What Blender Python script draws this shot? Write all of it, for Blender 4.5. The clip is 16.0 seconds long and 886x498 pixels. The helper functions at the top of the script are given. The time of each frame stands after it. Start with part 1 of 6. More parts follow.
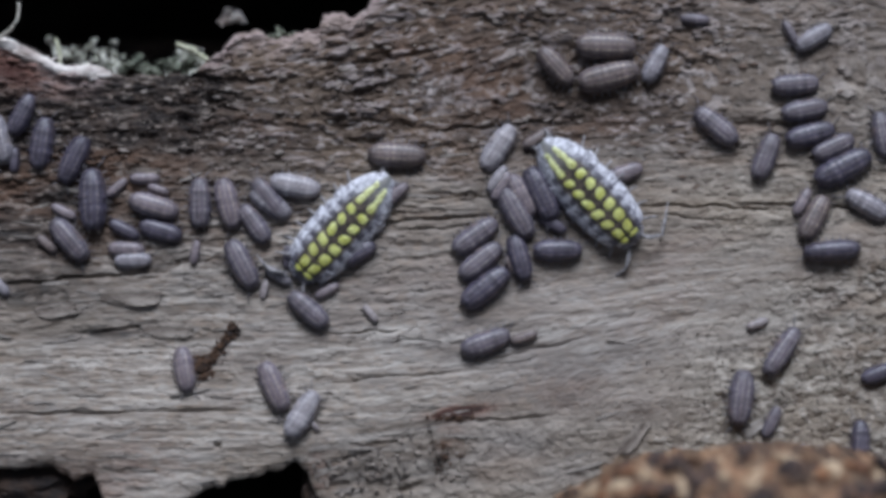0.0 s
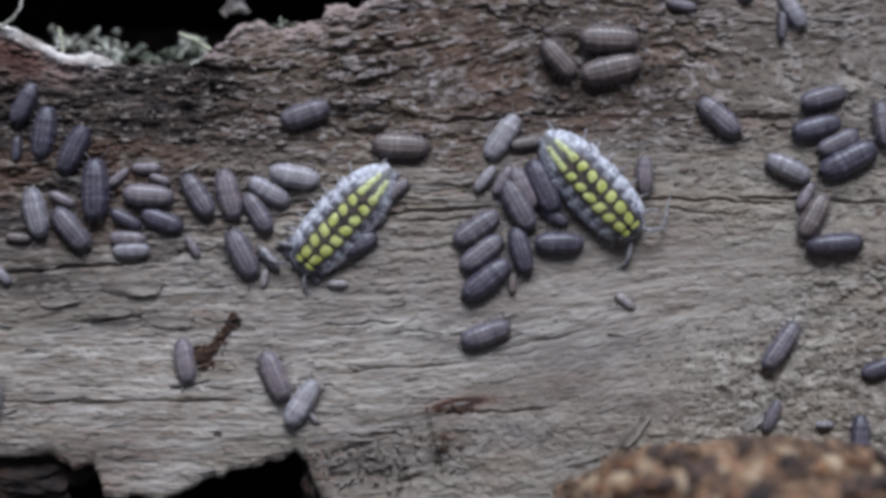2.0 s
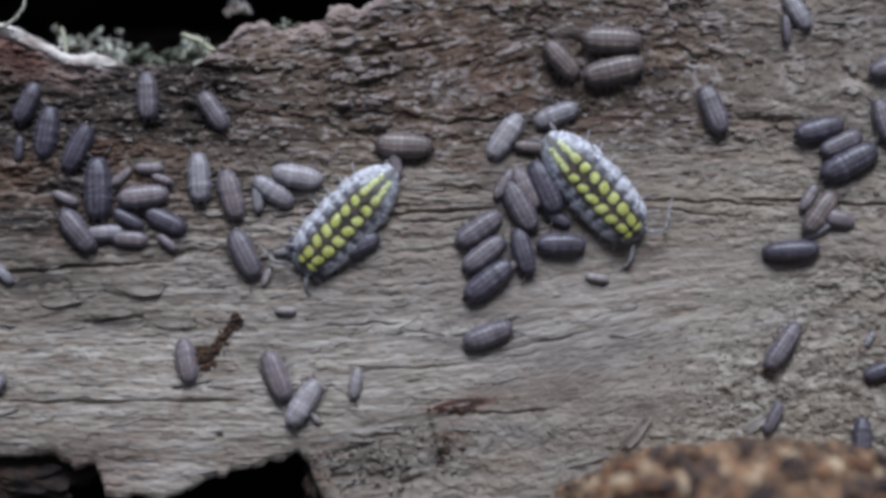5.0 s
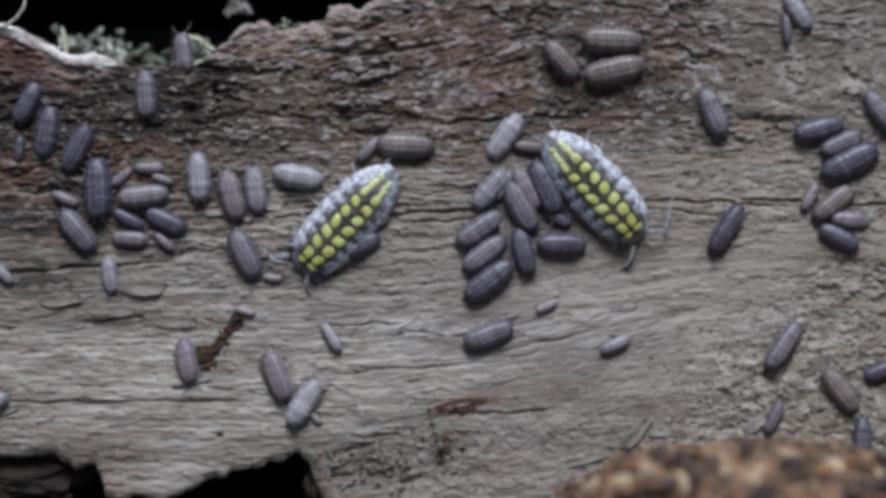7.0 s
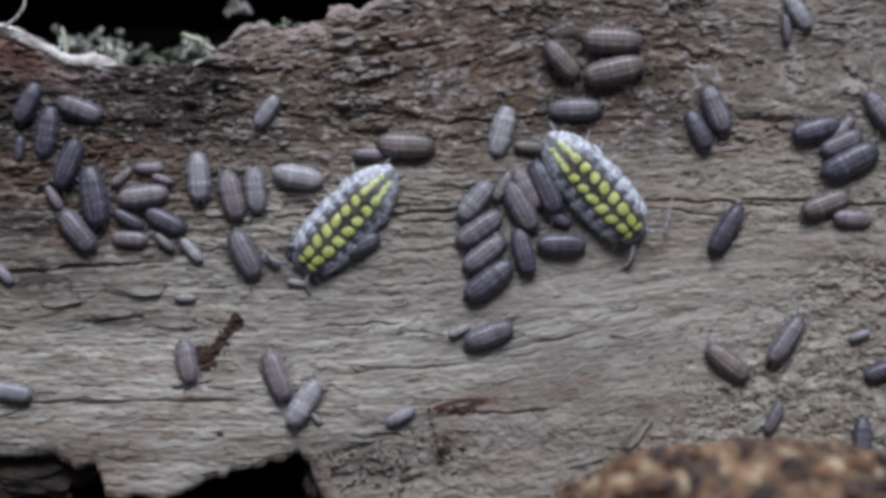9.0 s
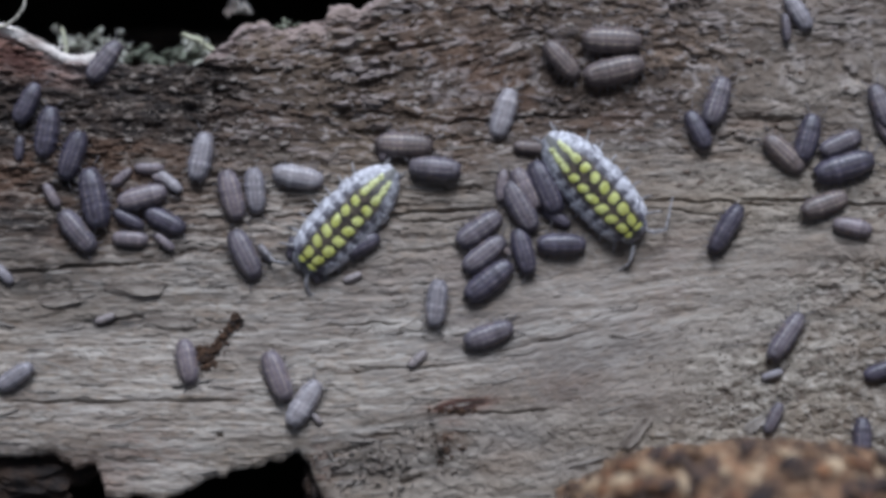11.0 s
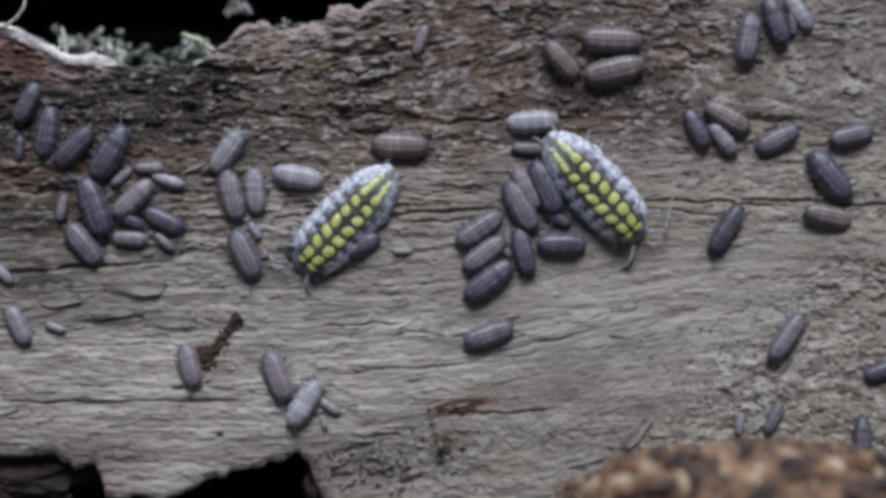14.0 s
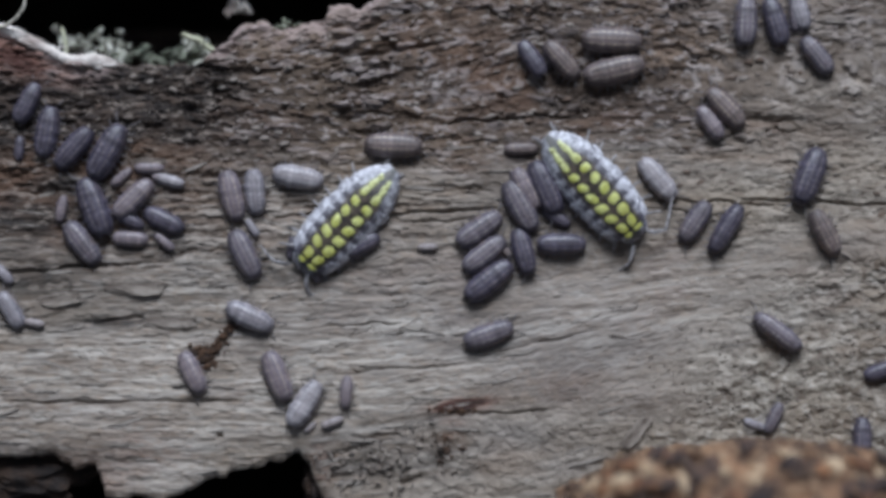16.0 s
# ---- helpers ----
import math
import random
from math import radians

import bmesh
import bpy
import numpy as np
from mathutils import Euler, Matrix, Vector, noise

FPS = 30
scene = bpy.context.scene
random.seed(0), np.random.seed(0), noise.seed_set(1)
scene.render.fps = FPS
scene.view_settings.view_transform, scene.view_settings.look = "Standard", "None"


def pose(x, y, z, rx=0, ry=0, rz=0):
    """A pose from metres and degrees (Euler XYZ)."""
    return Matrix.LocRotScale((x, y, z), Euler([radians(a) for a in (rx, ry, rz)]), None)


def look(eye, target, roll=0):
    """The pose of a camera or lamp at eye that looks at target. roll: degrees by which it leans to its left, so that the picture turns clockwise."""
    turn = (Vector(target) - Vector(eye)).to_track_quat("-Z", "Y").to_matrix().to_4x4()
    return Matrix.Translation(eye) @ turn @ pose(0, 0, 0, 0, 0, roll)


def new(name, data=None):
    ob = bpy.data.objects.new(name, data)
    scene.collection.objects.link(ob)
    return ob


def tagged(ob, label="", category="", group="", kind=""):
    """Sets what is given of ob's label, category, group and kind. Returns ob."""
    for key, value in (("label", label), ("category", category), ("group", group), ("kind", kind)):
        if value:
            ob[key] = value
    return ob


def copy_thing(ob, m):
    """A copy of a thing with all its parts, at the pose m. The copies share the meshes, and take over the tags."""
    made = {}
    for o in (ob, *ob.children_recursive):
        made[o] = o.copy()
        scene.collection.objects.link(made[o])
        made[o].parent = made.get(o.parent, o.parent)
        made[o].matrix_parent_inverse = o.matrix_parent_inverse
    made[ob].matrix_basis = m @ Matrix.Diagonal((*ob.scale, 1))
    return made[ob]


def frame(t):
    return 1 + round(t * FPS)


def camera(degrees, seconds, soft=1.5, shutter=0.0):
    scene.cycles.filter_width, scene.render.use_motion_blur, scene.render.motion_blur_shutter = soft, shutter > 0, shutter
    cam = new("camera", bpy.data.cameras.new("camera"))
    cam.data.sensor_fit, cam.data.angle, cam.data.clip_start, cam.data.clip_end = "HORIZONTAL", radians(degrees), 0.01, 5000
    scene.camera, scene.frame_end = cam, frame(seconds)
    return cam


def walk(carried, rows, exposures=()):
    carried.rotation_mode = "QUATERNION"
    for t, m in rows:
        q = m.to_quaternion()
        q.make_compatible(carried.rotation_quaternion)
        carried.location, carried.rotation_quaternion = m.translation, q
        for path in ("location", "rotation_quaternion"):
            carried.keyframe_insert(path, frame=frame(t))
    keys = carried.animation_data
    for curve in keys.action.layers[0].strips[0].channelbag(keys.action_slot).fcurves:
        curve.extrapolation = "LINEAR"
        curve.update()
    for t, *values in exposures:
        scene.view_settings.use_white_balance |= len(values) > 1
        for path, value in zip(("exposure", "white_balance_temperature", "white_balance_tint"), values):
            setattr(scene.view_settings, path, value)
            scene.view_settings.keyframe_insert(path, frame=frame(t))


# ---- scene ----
EYE = (0.0, -0.300 * math.cos(radians(84)), 0.300 * math.sin(radians(84)))
cam = camera(24.0, 16.0, soft=4.1, shutter=0.5)
cam.data.dof.use_dof = True
cam.data.dof.focus_distance = 0.300
cam.data.dof.aperture_fstop = 4.8
AIM = look(EYE, (0, 0, 0))
walk(cam, [(t, AIM @ pose(0, 0, 0, up, turn, roll)) for t, up, turn, roll in (
    (0.0, 0.2004, -0.1041, -0.576), (0.5, 0.0544, -0.0886, -0.567), (1.0, -0.0513, -0.0855, -0.555),
    (1.5, -0.0668, -0.0730, -0.508), (2.0, -0.0264, -0.0684, -0.170), (2.5, 0.0, -0.0528, 0.0),
    (3.0, 0.0, -0.0311, 0.0), (4.0, 0.0, -0.0140, 0.0), (6.3, 0.0, 0.0, 0.0), (16.0, 0.0, 0.0, 0.0))],
    exposures=((0.0, 0.12, 5440, 12), (4.2, 0.12, 5440, 12), (6.3, 0.12, 5480, 10), (9.2, 0.12, 5480, 10), (11.3, 0.12, 5440, 12), (13.5, 0.12, 5440, 12), (15.0, 0.12, 5480, 10), (16.0, 0.12, 5480, 10)))

# ---- daylight under an overcast sky ----
world = bpy.data.worlds.new("overcast_sky")
scene.world = world
world.use_nodes = True
sky = world.node_tree.nodes.new("ShaderNodeTexSky")
sky.sky_type, sky.sun_disc = "NISHITA", False
sky.sun_elevation, sky.sun_rotation = radians(55), radians(15)
haze = world.node_tree.nodes.new("ShaderNodeHueSaturation")
haze.inputs["Saturation"].default_value = 0.35
world.node_tree.links.new(sky.outputs[0], haze.inputs["Color"])
world.node_tree.links.new(haze.outputs[0], world.node_tree.nodes["Background"].inputs[0])
world.node_tree.nodes["Background"].inputs[1].default_value = 0.025
sun = new("sun", bpy.data.lights.new("sun", "SUN"))
sun.data.energy, sun.data.angle, sun.data.color = 3.3, radians(28), (1.0, 0.985, 0.97)
sun.matrix_world = look((0.02, 0.47, 0.40), (0, 0, 0))


# ---- materials ----
def material(name, rough=0.8, coat=0.0):
    m = bpy.data.materials.new(name)
    m.use_nodes = True
    b = m.node_tree.nodes["Principled BSDF"]
    b.inputs["Roughness"].default_value = rough
    b.inputs["Coat Weight"].default_value = coat
    b.inputs["Coat Roughness"].default_value = 0.42
    return m, m.node_tree.nodes, m.node_tree.links, b


def value(nodes, links, x, slot):
    if isinstance(x, (int, float)):
        slot.default_value = x
    elif isinstance(x, tuple):
        slot.default_value = (*x, 1.0) if len(x) == 3 and slot.type == "RGBA" else x
    else:
        links.new(x, slot)


def mix(nodes, links, fac, a, b, kind="MIX"):
    n = nodes.new("ShaderNodeMix")
    n.data_type, n.blend_type = "RGBA", kind
    value(nodes, links, fac, n.inputs[0])
    value(nodes, links, a, n.inputs[6])
    value(nodes, links, b, n.inputs[7])
    return n.outputs[2]


def calc(nodes, links, op, a, b=0.0, c=0.0):
    n = nodes.new("ShaderNodeMath")
    n.operation = op
    for slot, x in zip(n.inputs, (a, b, c)):
        value(nodes, links, x, slot)
    return n.outputs[0]


def ramp(nodes, links, x, lo, hi):
    n = nodes.new("ShaderNodeMapRange")
    n.interpolation_type = "SMOOTHSTEP"
    value(nodes, links, x, n.inputs[0])
    n.inputs[1].default_value, n.inputs[2].default_value = lo, hi
    return n.outputs[0]


def speckle(nodes, links, where, scale, detail=3.0, stretch=(1, 1, 1), rough=0.6):
    m = nodes.new("ShaderNodeMapping")
    m.inputs[3].default_value = stretch
    links.new(where, m.inputs[0])
    n = nodes.new("ShaderNodeTexNoise")
    links.new(m.outputs[0], n.inputs["Vector"])
    n.inputs["Scale"].default_value, n.inputs["Detail"].default_value = scale, detail
    n.inputs["Roughness"].default_value = rough
    return n.outputs[0]


def attribute(nodes, name):
    n = nodes.new("ShaderNodeAttribute")
    n.attribute_name = name
    return n


def relief_bump(nodes, links, b, height, distance, strength=0.6):
    n = nodes.new("ShaderNodeBump")
    n.inputs["Strength"].default_value, n.inputs["Distance"].default_value = strength, distance
    links.new(height, n.inputs["Height"])
    links.new(n.outputs[0], b.inputs["Normal"])


def wood_material():
    m, n, l, b = material("weathered_wood", 0.85)
    grain = attribute(n, "grain").outputs["Vector"]
    zone = attribute(n, "zone")
    sep = n.new("ShaderNodeSeparateColor")
    l.new(zone.outputs["Color"], sep.inputs[0])
    bark, clay, pale = sep.outputs[0], sep.outputs[1], sep.outputs[2]
    fibre = speckle(n, l, grain, 1500, 4, (0.05, 1, 1))
    streak = speckle(n, l, grain, 260, 4, (0.09, 1, 1))
    blotch = speckle(n, l, grain, 90, 4, (0.45, 1, 1))
    fleck = speckle(n, l, grain, 900, 3, (0.4, 1, 1))
    col = mix(n, l, ramp(n, l, streak, 0.35, 0.66), (0.195, 0.158, 0.124), (0.335, 0.286, 0.235))
    col = mix(n, l, pale, col, mix(n, l, ramp(n, l, streak, 0.35, 0.66), (0.250, 0.205, 0.160), (0.395, 0.340, 0.278)))
    barks = mix(n, l, ramp(n, l, blotch, 0.35, 0.68), (0.066, 0.045, 0.031), (0.190, 0.130, 0.086))
    barks = mix(n, l, calc(n, l, "MULTIPLY", ramp(n, l, fleck, 0.55, 0.63), 0.85), barks, (0.400, 0.348, 0.318))
    barks = mix(n, l, calc(n, l, "MULTIPLY", ramp(n, l, fleck, 0.44, 0.34), 0.9), barks, (0.045, 0.033, 0.027))
    patch = speckle(n, l, grain, 42, 4, (0.5, 1, 1))
    col = mix(n, l, calc(n, l, "MULTIPLY", ramp(n, l, patch, 0.50, 0.68), 0.6), col, (0.185, 0.138, 0.100))
    col = mix(n, l, calc(n, l, "MULTIPLY", ramp(n, l, streak, 0.62, 0.76), 0.5), col, (0.250, 0.180, 0.120))
    mote = speckle(n, l, grain, 620, 5, (0.55, 1, 1), 0.7)
    col = mix(n, l, calc(n, l, "MULTIPLY", ramp(n, l, mote, 0.50, 0.68), 0.45), col, (0.45, 0.405, 0.355))
    col = mix(n, l, calc(n, l, "MULTIPLY", ramp(n, l, mote, 0.48, 0.32), 0.55), col, (0.120, 0.098, 0.080))
    sliver = speckle(n, l, grain, 520, 5, (0.13, 1, 1), 0.7)
    lash = calc(n, l, "MULTIPLY", pale, 0.90)
    col = mix(n, l, calc(n, l, "MULTIPLY", ramp(n, l, sliver, 0.46, 0.36), lash), col, (0.150, 0.112, 0.078))
    col = mix(n, l, calc(n, l, "MULTIPLY", ramp(n, l, sliver, 0.53, 0.60), lash), col, (0.480, 0.430, 0.365))
    thread = speckle(n, l, grain, 1100, 4, (0.06, 1, 1), 0.65)
    col = mix(n, l, calc(n, l, "MULTIPLY", ramp(n, l, thread, 0.53, 0.62), calc(n, l, "ADD", 0.20, calc(n, l, "MULTIPLY", pale, 0.45))), col, (0.525, 0.466, 0.398))
    col = mix(n, l, calc(n, l, "MULTIPLY", ramp(n, l, thread, 0.46, 0.36), calc(n, l, "ADD", 0.20, calc(n, l, "MULTIPLY", pale, 0.35))), col, (0.130, 0.098, 0.070))
    stain = speckle(n, l, grain, 62, 4, (0.38, 1, 1), 0.65)
    blush = speckle(n, l, grain, 75, 4, (0.55, 1.1, 1), 0.65)
    col = mix(n, l, calc(n, l, "MULTIPLY", ramp(n, l, stain, 0.52, 0.66), 0.60), col, (0.225, 0.165, 0.110))
    col = mix(n, l, calc(n, l, "MULTIPLY", ramp(n, l, blush, 0.54, 0.68), 0.40), col, (0.305, 0.235, 0.195))
    col = mix(n, l, calc(n, l, "MULTIPLY", ramp(n, l, blush, 0.44, 0.32), 0.40), col, (0.43, 0.395, 0.350))
    piece = attribute(n, "piece").outputs["Fac"]
    sliver_tint = n.new("ShaderNodeSeparateColor")
    l.new(attribute(n, "sliver").outputs["Color"], sliver_tint.inputs[0])
    wide, thin, grain_tint = sliver_tint.outputs[0], sliver_tint.outputs[1], sliver_tint.outputs[2]
    col = mix(n, l, calc(n, l, "MULTIPLY", ramp(n, l, wide, 0.62, 0.85), 0.50), col, (0.430, 0.378, 0.315))
    col = mix(n, l, calc(n, l, "MULTIPLY", ramp(n, l, wide, 0.34, 0.12), 0.50), col, (0.165, 0.120, 0.084))
    col = mix(n, l, calc(n, l, "MULTIPLY", ramp(n, l, thin, 0.70, 0.90), 0.60), col, (0.490, 0.440, 0.375))
    col = mix(n, l, calc(n, l, "MULTIPLY", ramp(n, l, thin, 0.30, 0.10), 0.60), col, (0.110, 0.082, 0.060))
    col = mix(n, l, calc(n, l, "MULTIPLY", ramp(n, l, grain_tint, 0.70, 0.88), 0.28), col, (0.310, 0.225, 0.150))
    barks = mix(n, l, calc(n, l, "MULTIPLY", ramp(n, l, stain, 0.50, 0.64), 0.55), barks, (0.180, 0.098, 0.055))
    barks = mix(n, l, calc(n, l, "MULTIPLY", ramp(n, l, piece, 0.64, 0.84), 0.7), barks, (0.330, 0.276, 0.252))
    barks = mix(n, l, calc(n, l, "MULTIPLY", ramp(n, l, patch, 0.50, 0.66), 0.85), barks, mix(n, l, fleck, (0.036, 0.026, 0.021), (0.105, 0.075, 0.056)))
    barks = mix(n, l, calc(n, l, "MULTIPLY", ramp(n, l, blotch, 0.58, 0.72), 0.6), barks, (0.250, 0.170, 0.135))
    ridge = attribute(n, "ridge").outputs["Fac"]
    barks = mix(n, l, calc(n, l, "MULTIPLY", ridge, ramp(n, l, mote, 0.34, 0.54)), barks, (0.385, 0.300, 0.270))
    col = mix(n, l, bark, col, barks)
    soil = mix(n, l, ramp(n, l, fleck, 0.35, 0.65), (0.225, 0.192, 0.145), (0.400, 0.355, 0.290))
    soil = mix(n, l, calc(n, l, "MULTIPLY", ramp(n, l, mote, 0.49, 0.37), 0.8), soil, (0.150, 0.120, 0.088))
    soil = mix(n, l, calc(n, l, "MULTIPLY", ramp(n, l, blotch, 0.50, 0.64), 0.7), soil, (0.270, 0.214, 0.150))
    soil = mix(n, l, calc(n, l, "MULTIPLY", ramp(n, l, grain_tint, 0.70, 0.90), 0.55), soil, (0.52, 0.47, 0.40))
    soil = mix(n, l, calc(n, l, "MULTIPLY", ramp(n, l, grain_tint, 0.32, 0.10), 0.65), soil, (0.120, 0.088, 0.062))
    soil = mix(n, l, calc(n, l, "MULTIPLY", ramp(n, l, stain, 0.52, 0.66), 0.35), soil, (0.255, 0.175, 0.115))
    col = mix(n, l, clay, col, soil)
    col = mix(n, l, calc(n, l, "MULTIPLY", ramp(n, l, fibre, 0.44, 0.28), 0.45), col, (0.100, 0.078, 0.060))
    tinge = speckle(n, l, grain, 34, 3, (0.35, 1, 1))
    col = mix(n, l, calc(n, l, "MULTIPLY", ramp(n, l, tinge, 0.52, 0.64), 0.22), col, (0.292, 0.282, 0.275))
    col = mix(n, l, calc(n, l, "MULTIPLY", ramp(n, l, tinge, 0.48, 0.36), 0.28), col, (0.290, 0.215, 0.135))
    rust = attribute(n, "rust").outputs["Fac"]
    col = mix(n, l, calc(n, l, "MULTIPLY", rust, ramp(n, l, fleck, 0.35, 0.55)), col, (0.240, 0.122, 0.082))
    col = mix(n, l, calc(n, l, "MULTIPLY", ramp(n, l, rust, 0.65, 1.1), ramp(n, l, mote, 0.24, 0.46)), col, (0.062, 0.020, 0.012))
    rot_shade = attribute(n, "rot_shade").outputs["Fac"]
    # Near-black brown: rotten wood, and shade painted with the same colour.
    decay_shade = mix(n, l, ramp(n, l, mote, 0.38, 0.64), (0.008, 0.006, 0.005), (0.052, 0.034, 0.022))
    decay_shade = mix(n, l, calc(n, l, "MULTIPLY", ramp(n, l, stain, 0.48, 0.60), 0.8), decay_shade, (0.110, 0.058, 0.030))
    decay_shade = mix(n, l, calc(n, l, "MULTIPLY", ramp(n, l, thin, 0.78, 0.92), 0.5), decay_shade, (0.260, 0.215, 0.175))
    decay_shade = mix(n, l, calc(n, l, "MULTIPLY", ramp(n, l, fleck, 0.56, 0.62), 0.70), decay_shade, (0.275, 0.228, 0.185))
    col = mix(n, l, calc(n, l, "MULTIPLY", rot_shade, 0.92), col, decay_shade)
    l.new(col, b.inputs["Base Color"])
    relief_bump(n, l, b, calc(n, l, "ADD", calc(n, l, "ADD", fibre, calc(n, l, "MULTIPLY", fleck, 0.5)), sliver), 0.00030, 0.7)
    return m


def plain_material(name, dark, light, scale, rough=0.85, stretch=(1, 1, 1), bump=0.0003, third=None):
    m, n, l, b = material(name, rough)
    where = n.new("ShaderNodeTexCoord").outputs["Object"]
    a = speckle(n, l, where, scale, 5, stretch)
    c = speckle(n, l, where, scale * 4.3, 4, stretch)
    col = mix(n, l, ramp(n, l, a, 0.36, 0.64), dark, light)
    if third:
        col = mix(n, l, ramp(n, l, c, 0.55, 0.68), col, third)
    l.new(col, b.inputs["Base Color"])
    relief_bump(n, l, b, calc(n, l, "ADD", a, c), bump)
    return m


def shell_material(name, base, dark, mark, edge, marks=0.6, rough=0.48, warm=(0.17, 0.115, 0.078)):
    """Woodlouse cuticle: darker middle, pale dashes in two rows, paler side margins, a dusty bloom."""
    m, n, l, b = material(name, rough + 0.08, 0.30)
    lane = calc(n, l, "ABSOLUTE", attribute(n, "lane").outputs["Fac"])
    along = attribute(n, "along").outputs["Fac"]
    where = n.new("ShaderNodeTexCoord").outputs["Object"]
    grit = speckle(n, l, where, 3000, 3)
    patch = speckle(n, l, where, 900, 3)
    rnd = n.new("ShaderNodeObjectInfo").outputs["Random"]
    col = mix(n, l, ramp(n, l, patch, 0.3, 0.7), dark, base)
    col = mix(n, l, calc(n, l, "MULTIPLY", ramp(n, l, lane, 0.26, 0.12), 0.25), col, warm)
    row = calc(n, l, "SUBTRACT", 1.0, ramp(n, l, calc(n, l, "ABSOLUTE", calc(n, l, "SUBTRACT", lane, 0.30)), 0.03, 0.11))
    dash = calc(n, l, "MULTIPLY", row, calc(n, l, "ADD", 0.25, calc(n, l, "MULTIPLY", calc(n, l, "MULTIPLY", ramp(n, l, along, 0.12, 0.42), ramp(n, l, along, 0.98, 0.78)), 0.9)))
    dash = calc(n, l, "MULTIPLY", dash, calc(n, l, "ADD", calc(n, l, "MULTIPLY", rnd, 0.35), marks * 0.65))
    col = mix(n, l, dash, col, mark)
    low = calc(n, l, "SINE", calc(n, l, "ADD", calc(n, l, "MULTIPLY", lane, 23.0), calc(n, l, "MULTIPLY", patch, 3.0)))
    low = calc(n, l, "MULTIPLY", calc(n, l, "MULTIPLY", ramp(n, l, low, 0.1, 0.8), calc(n, l, "ADD", 0.65, calc(n, l, "MULTIPLY", ramp(n, l, along, 0.30, 0.55), 0.35))), calc(n, l, "MULTIPLY", ramp(n, l, grit, 0.32, 0.58), marks * 0.85))
    col = mix(n, l, low, col, mark)
    col = mix(n, l, calc(n, l, "MULTIPLY", ramp(n, l, lane, 0.62, 0.90), 0.75), col, edge)
    col = mix(n, l, calc(n, l, "MULTIPLY", ramp(n, l, grit, 0.55, 0.75), 0.25), col, edge)
    tan = calc(n, l, "MULTIPLY", ramp(n, l, speckle(n, l, where, 420, 2), 0.48, 0.66), calc(n, l, "MULTIPLY", ramp(n, l, lane, 0.25, 0.6), 0.55))
    col = mix(n, l, tan, col, warm)
    col = mix(n, l, calc(n, l, "MULTIPLY", ramp(n, l, along, 0.72, 0.92), calc(n, l, "MULTIPLY", ramp(n, l, patch, 0.44, 0.60), 0.05)), col, edge)
    col = mix(n, l, calc(n, l, "MULTIPLY", ramp(n, l, along, 0.26, 0.10), 0.30), col, tuple(0.7 * k for k in dark))
    mottle = speckle(n, l, where, 1700, 4, (0.7, 1, 1), 0.7)
    col = mix(n, l, calc(n, l, "MULTIPLY", ramp(n, l, mottle, 0.50, 0.36), 0.65), col, tuple(0.55 * k for k in dark))
    col = mix(n, l, calc(n, l, "MULTIPLY", ramp(n, l, mottle, 0.54, 0.66), 0.60), col, edge)
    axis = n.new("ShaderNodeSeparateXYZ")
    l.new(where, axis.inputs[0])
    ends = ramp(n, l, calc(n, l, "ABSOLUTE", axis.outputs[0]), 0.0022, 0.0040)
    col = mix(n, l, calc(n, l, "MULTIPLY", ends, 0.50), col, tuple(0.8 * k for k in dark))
    tone = n.new("ShaderNodeHueSaturation")
    l.new(calc(n, l, "ADD", 0.82, calc(n, l, "MULTIPLY", rnd, 0.36)), tone.inputs["Value"])
    l.new(col, tone.inputs["Color"])
    l.new(tone.outputs[0], b.inputs["Base Color"])
    relief_bump(n, l, b, grit, 0.00004, 0.5)
    return m


